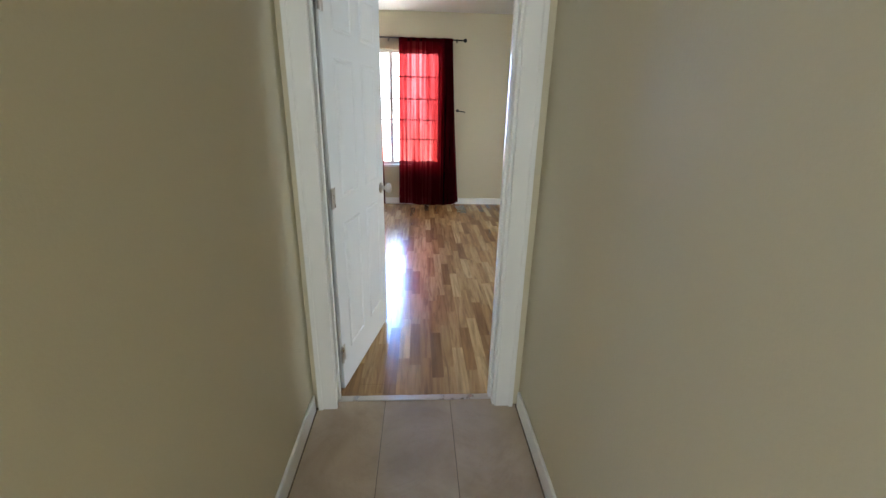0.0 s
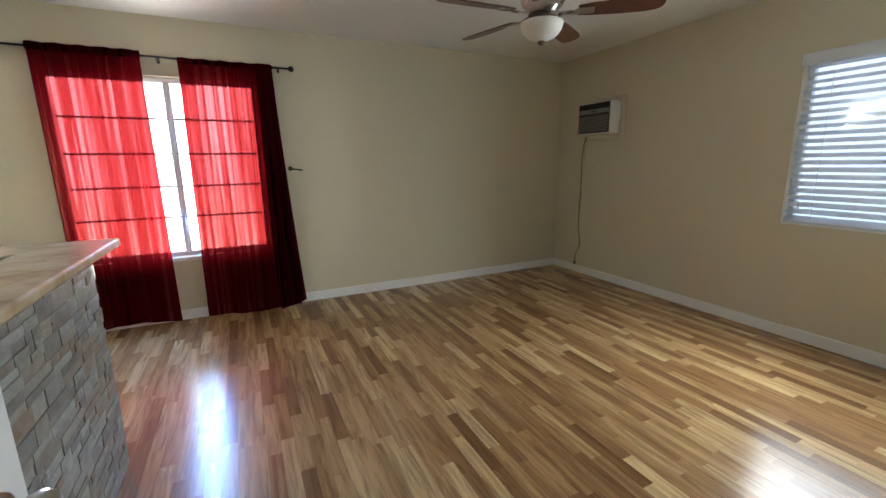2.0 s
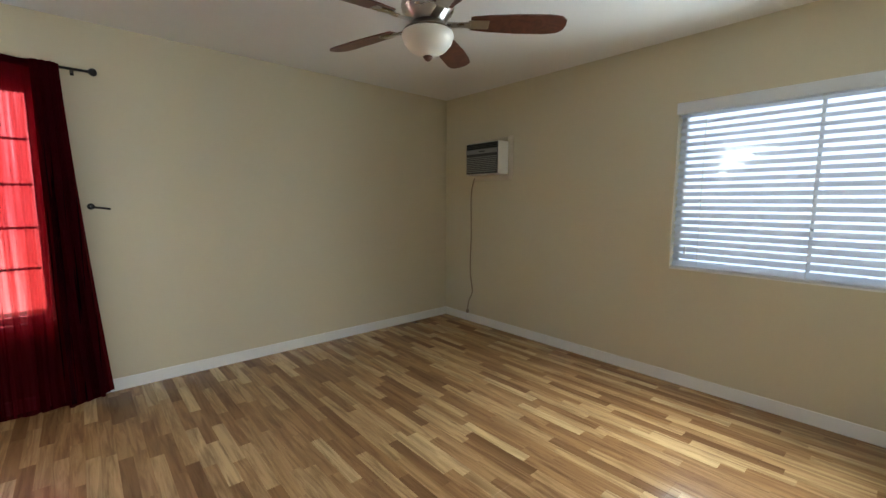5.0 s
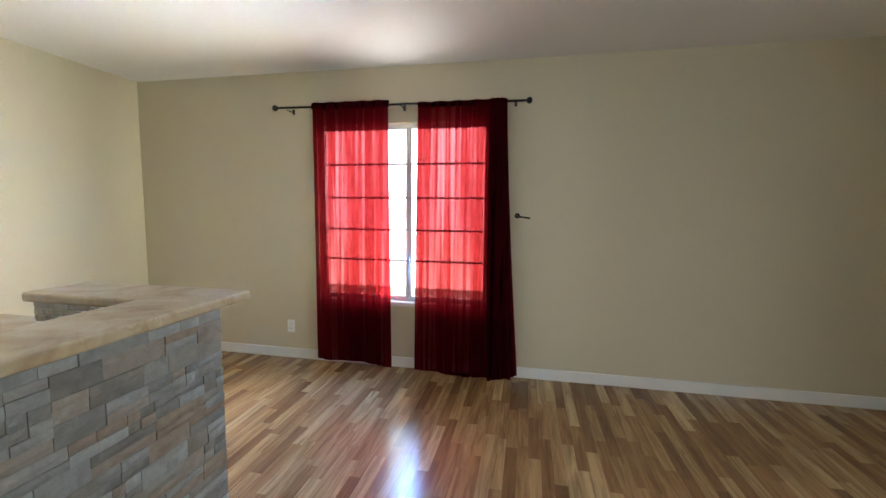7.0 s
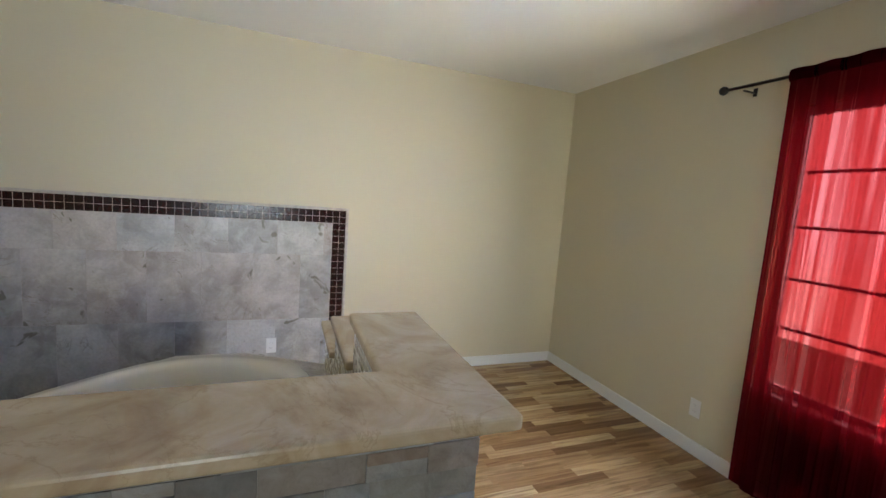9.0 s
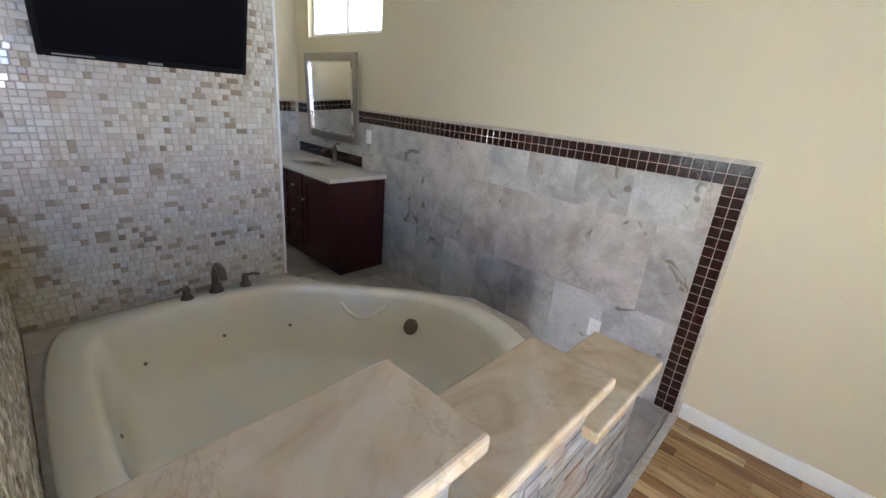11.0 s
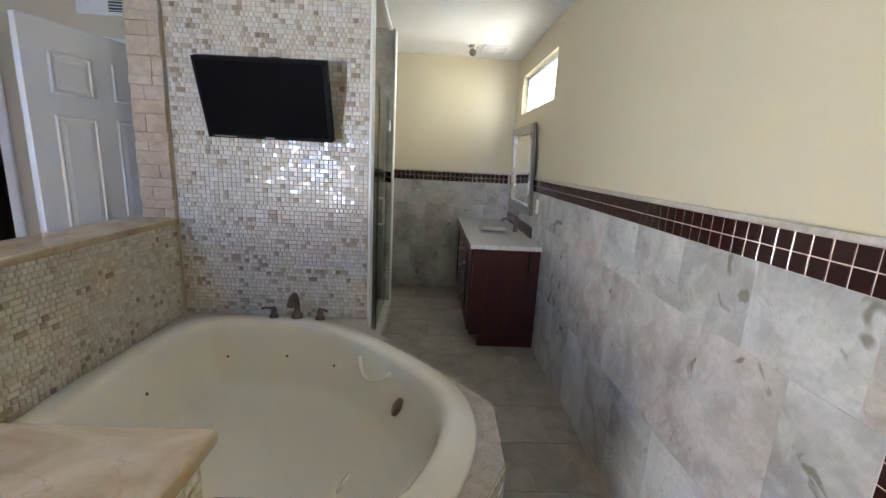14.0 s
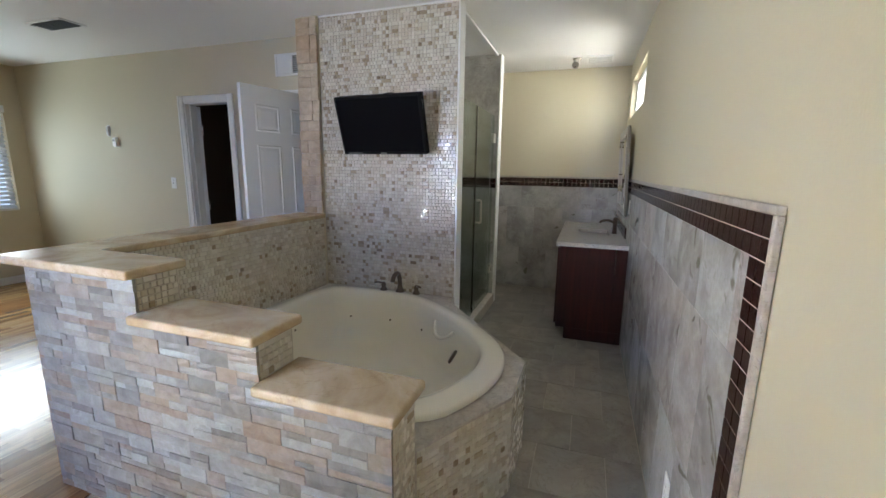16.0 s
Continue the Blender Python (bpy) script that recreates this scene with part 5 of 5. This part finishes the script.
def wall_plate(name, at, normal, label, category, w=0.072, h=0.115, kind="outlet"):
    t = thing(name, at, label, category)
    turn = Matrix.Translation(at) @ Matrix.Rotation(math.atan2(normal[1], normal[0]) - math.pi / 2, 4, "Z")

    def put(pn, bm, mat, lab=""):
        bmesh.ops.transform(bm, matrix=turn, verts=bm.verts)
        part(pn, bm, mat, t, lab)
    put("cover_plate", boxes((-w / 2, 0.0008, -h / 2, w / 2, 0.006, h / 2), bevel=0.0018), PLASTIC)
    if kind == "outlet":
        for z in (-0.020, 0.020):
            put("socket", boxes((-0.016, 0.0062, z - 0.013, 0.016, 0.0085, z + 0.013), bevel=0.001), PLASTIC)
            put("slot", boxes((-0.008, 0.0086, z - 0.004, -0.006, 0.0089, z + 0.006), (0.006, 0.0086, z - 0.004, 0.008, 0.0089, z + 0.006)), DARK_GREY)
    elif kind == "switch":
        put("toggle", boxes((-0.006, 0.006, -0.012, 0.006, 0.020, 0.010), bevel=0.002), PLASTIC)
        put("screw", boxes((-0.003, 0.006, 0.030, 0.003, 0.0072, 0.036), (-0.003, 0.006, -0.036, 0.003, 0.0072, -0.030)), NICKEL)
    elif kind == "thermostat":
        put("housing", boxes((-0.028, 0.006, -0.045, 0.028, 0.026, 0.045), bevel=0.004), PLASTIC)
        put("display", boxes((-0.018, 0.0262, 0.005, 0.018, 0.0268, 0.028)), GREY_PLASTIC)
    elif kind == "remote":
        put("remote", boxes((-0.018, 0.006, -0.048, 0.018, 0.022, 0.048), bevel=0.003), PLASTIC)
        put("button", boxes((-0.006, 0.0222, -0.02, 0.006, 0.0235, 0.028)), GREY_PLASTIC)


wall_plate("wall_outlet", (-1.377, YN, 0.297), (0, -1), "white outlet plate low on the tan wall", "outlet")
wall_plate("wall_outlet", (2.27, YS, 0.36), (0, 1), "white outlet plate low beside the closet", "outlet")
wall_plate("wall_outlet", (XE, 2.69, 0.285), (-1, 0), "white outlet plate low in the corner", "outlet")
wall_plate("wall_outlet", (XW + 0.012, 4.355, 0.295), (1, 0), "white outlet plate on the grey tiles", "outlet")
wall_plate("wall_outlet", (XW + 0.012, 2.05, 1.14), (1, 0), "white outlet plate beside the mirror", "outlet")
wall_plate("light_switch", (1.56, YS, 1.255), (0, 1), "white light switch beside the closet door", "switch", kind="switch")
wall_plate("fan_control", (2.45, YS, 1.80), (0, 1), "white fan remote in its wall holder", "control", 0.05, 0.12, "remote")
wall_plate("thermostat", (2.36, YS, 1.68), (0, 1), "small white thermostat on the tan wall", "thermostat", 0.07, 0.11, "thermostat")


def grille(name, at, size, axis, label, category, slats):
    """A register: rim, dark throat and slanted slats, on a ceiling (z) or a wall (y)."""
    w, d = size
    t = thing(name, at, label, category)
    x, y, z = at
    m = Matrix.Translation(at) if axis == "z" else Matrix.Translation(at) @ Matrix.Rotation(radians(90), 4, "X")

    def put(pn, bm, mat):
        bmesh.ops.transform(bm, matrix=m, verts=bm.verts)
        part(pn, bm, mat, t)
    s = -1
    rim = [(-w / 2, -d / 2, s * 0.010, -w / 2 + 0.022, d / 2, s * 0.001), (w / 2 - 0.022, -d / 2, s * 0.010, w / 2, d / 2, s * 0.001), (-w / 2 + 0.022, -d / 2, s * 0.010, w / 2 - 0.022, -d / 2 + 0.022, s * 0.001), (-w / 2 + 0.022, d / 2 - 0.022, s * 0.010, w / 2 - 0.022, d / 2, s * 0.001)]
    put("rim", boxes(*rim, bevel=0.002), TRIM)
    put("throat", boxes((-w / 2 + 0.022, -d / 2 + 0.022, -0.003, w / 2 - 0.022, d / 2 - 0.022, -0.001)), DARK_GREY)
    for k in range(slats):
        u = -d / 2 + 0.022 + (d - 0.044) * (k + 0.5) / slats
        bm = boxes((-w / 2 + 0.022, -0.010, -0.001, w / 2 - 0.022, 0.010, 0.001))
        bmesh.ops.transform(bm, matrix=Matrix.Translation((0, u, -0.012)) @ Matrix.Rotation(radians(-38), 4, "X"), verts=bm.verts)
        put("slat", bm, VENT_GREY)


grille("ceiling_vent", (1.63, 3.44, TOP), (0.42, 0.20), "z", "grey slatted ceiling air vent", "air vent", 7)


def wall_register():
    t = thing("wall_vent", (-0.05, YS, 2.33), "white wall air vent above the doorway", "air vent")
    part("rim", boxes(*frame_boxes("y", YS + 0.001, YS + 0.012, -0.27, 0.165, 2.235, 2.425, 0.022), bevel=0.002), TRIM, t)
    part("damper", boxes((-0.02, YS + 0.002, 2.257, 0.143, YS + 0.008, 2.403)), TRIM, t)
    part("throat", boxes((-0.248, YS + 0.001, 2.257, -0.022, YS + 0.003, 2.403)), DARK_GREY, t)
    for k in range(8):
        z = 2.265 + k * 0.0175
        part("slat", boxes((-0.248, YS + 0.004, z, 0.143, YS + 0.010, z + 0.004)), TRIM, t)


wall_register()


def bath_ceiling():
    e = thing("exhaust_fan", (-2.60, 1.15, TOP), "white square ceiling exhaust fan cover", "exhaust fan")
    part("cover", boxes((-2.73, 1.02, TOP - 0.018, -2.47, 1.28, TOP - 0.001), bevel=0.006, segs=2), PLASTIC, e)
    for k in range(6):
        part("slot", boxes((-2.71, 1.05 + k * 0.038, TOP - 0.0195, -2.49, 1.058 + k * 0.038, TOP - 0.0182)), GREY_PLASTIC, e)
    s = thing("ceiling_spotlight", (-2.38, 1.20, TOP), "small metal ceiling spotlight, unlit", "spotlight")
    part("base", lathe([(0.045, -0.001), (0.043, -0.014), (0.012, -0.02)], (-2.38, 1.20, TOP), 20), NICKEL, s, "", True)
    part("head", cyl((-2.38, 1.21, TOP - 0.03), (-2.37, 1.30, TOP - 0.085), 0.028, 0.034, 18), NICKEL, s)


bath_ceiling()
th = thing("threshold_strip", (0.1, YS - 0.062, 0), "brushed metal threshold strip in the doorway", "threshold")
part("strip", boxes((-0.285, YS - 0.085, 0.0005, 0.487, YS - 0.045, 0.006), bevel=0.0025), NICKEL, th)
th = thing("threshold_strip", (-2.5, 4.89, 0), "stone threshold between wood and tile floor", "threshold")
part("strip", boxes((XW + 0.02, 4.865, 0.0005, -2.08, 4.905, 0.006), bevel=0.002), PENCIL, th)

# ---- floor coverings
floor_w = solid("floor", boxes((XW + 0.001, 4.885, -0.0115, XE - 0.001, YN - 0.001, -0.006), (-0.40, YS - 0.065, -0.0115, XE - 0.001, 4.885, -0.006)), GAP_DARK, "wood laminate floor of long boards", "floor")
PLANKS = {}


def lay_planks():
    rng = random.Random(12)
    w, ln = 0.195, 1.215
    col = 0
    x = math.floor(XW / w) * w
    while x < XE:
        a, b = max(x, XW + 0.001), min(x + w, XE - 0.001)
        x += w
        lo_y = 4.885 if b < -0.42 else YS - 0.065
        y = lo_y - rng.uniform(0.0, ln)
        while y < YN:
            c, d = max(y, lo_y), min(y + ln, YN - 0.001)
            y += ln
            if d - c < 0.02 or b - a < 0.01:
                continue
            key = (round(b - a, 4), round(d - c, 4))
            if key not in PLANKS:
                bm = boxes((0, 0, -0.0055, key[0], key[1], 0.0))
                top = [e for e in bm.edges if all(v.co.z > -1e-6 for v in e.verts)]
                bmesh.ops.bevel(bm, geom=top, offset=0.0009, segments=1, affect="EDGES")
                me = bpy.data.meshes.new("floorboard")
                bm.to_mesh(me)
                bm.free()
                me.materials.append(WOOD)
                PLANKS[key] = me
            put_piece("floorboard", PLANKS[key], floor_w, Matrix.Translation((a, c, 0)))


lay_planks()


def lay_tiles(parent, name, material, x0, x1, y0, y1, w, h, seed, half=True, gap=0.003):
    me = tile_mesh(name, 1.0, 1.0, 0.008, material, 0.001)
    rng = random.Random(seed)
    r, y = 0, y0
    while y < y1 - 0.01:
        d = min(h, y1 - y)
        x = x0 - (w * 0.5 if half and r % 2 else 0.0)
        while x < x1 - 0.005:
            a, b = max(x, x0), min(x + w, x1)
            x += w
            if b - a > 0.02:
                # laid flat: the tile's face turns up
                m = Matrix.Translation((a + gap / 2, y + gap / 2, rng.uniform(-0.0004, 0.0))) @ Matrix.Rotation(radians(-90), 4, "X") @ Matrix.Diagonal((b - a - gap, 1, d - gap, 1))
                put_piece(name, me, parent, m)
        y, r = y + d, r + 1


floor_b = solid("floor_bath", boxes((XW + 0.001, YB + 0.001, -0.0118, -0.50, 4.862, -0.003)), GROUT, "grey stone tile floor of the bath", "floor")
lay_tiles(floor_b, "floor_tile", FLOOR_TILE, XW + 0.012, XS + 0.4, YB + 0.012, 4.862, 0.34, 0.34, 3)
floor_h = solid("floor_hall", boxes((-0.391, -1.6, -0.0118, 0.621, YS - 0.066, -0.003)), BROWN_GROUT, "beige plank tile floor of the hall", "floor")
lay_tiles(floor_h, "floor_tile", HALL_TILE, -0.375 - 0.0, 0.606, -1.6, YS - 0.068, 0.327, 1.10, 6, False)
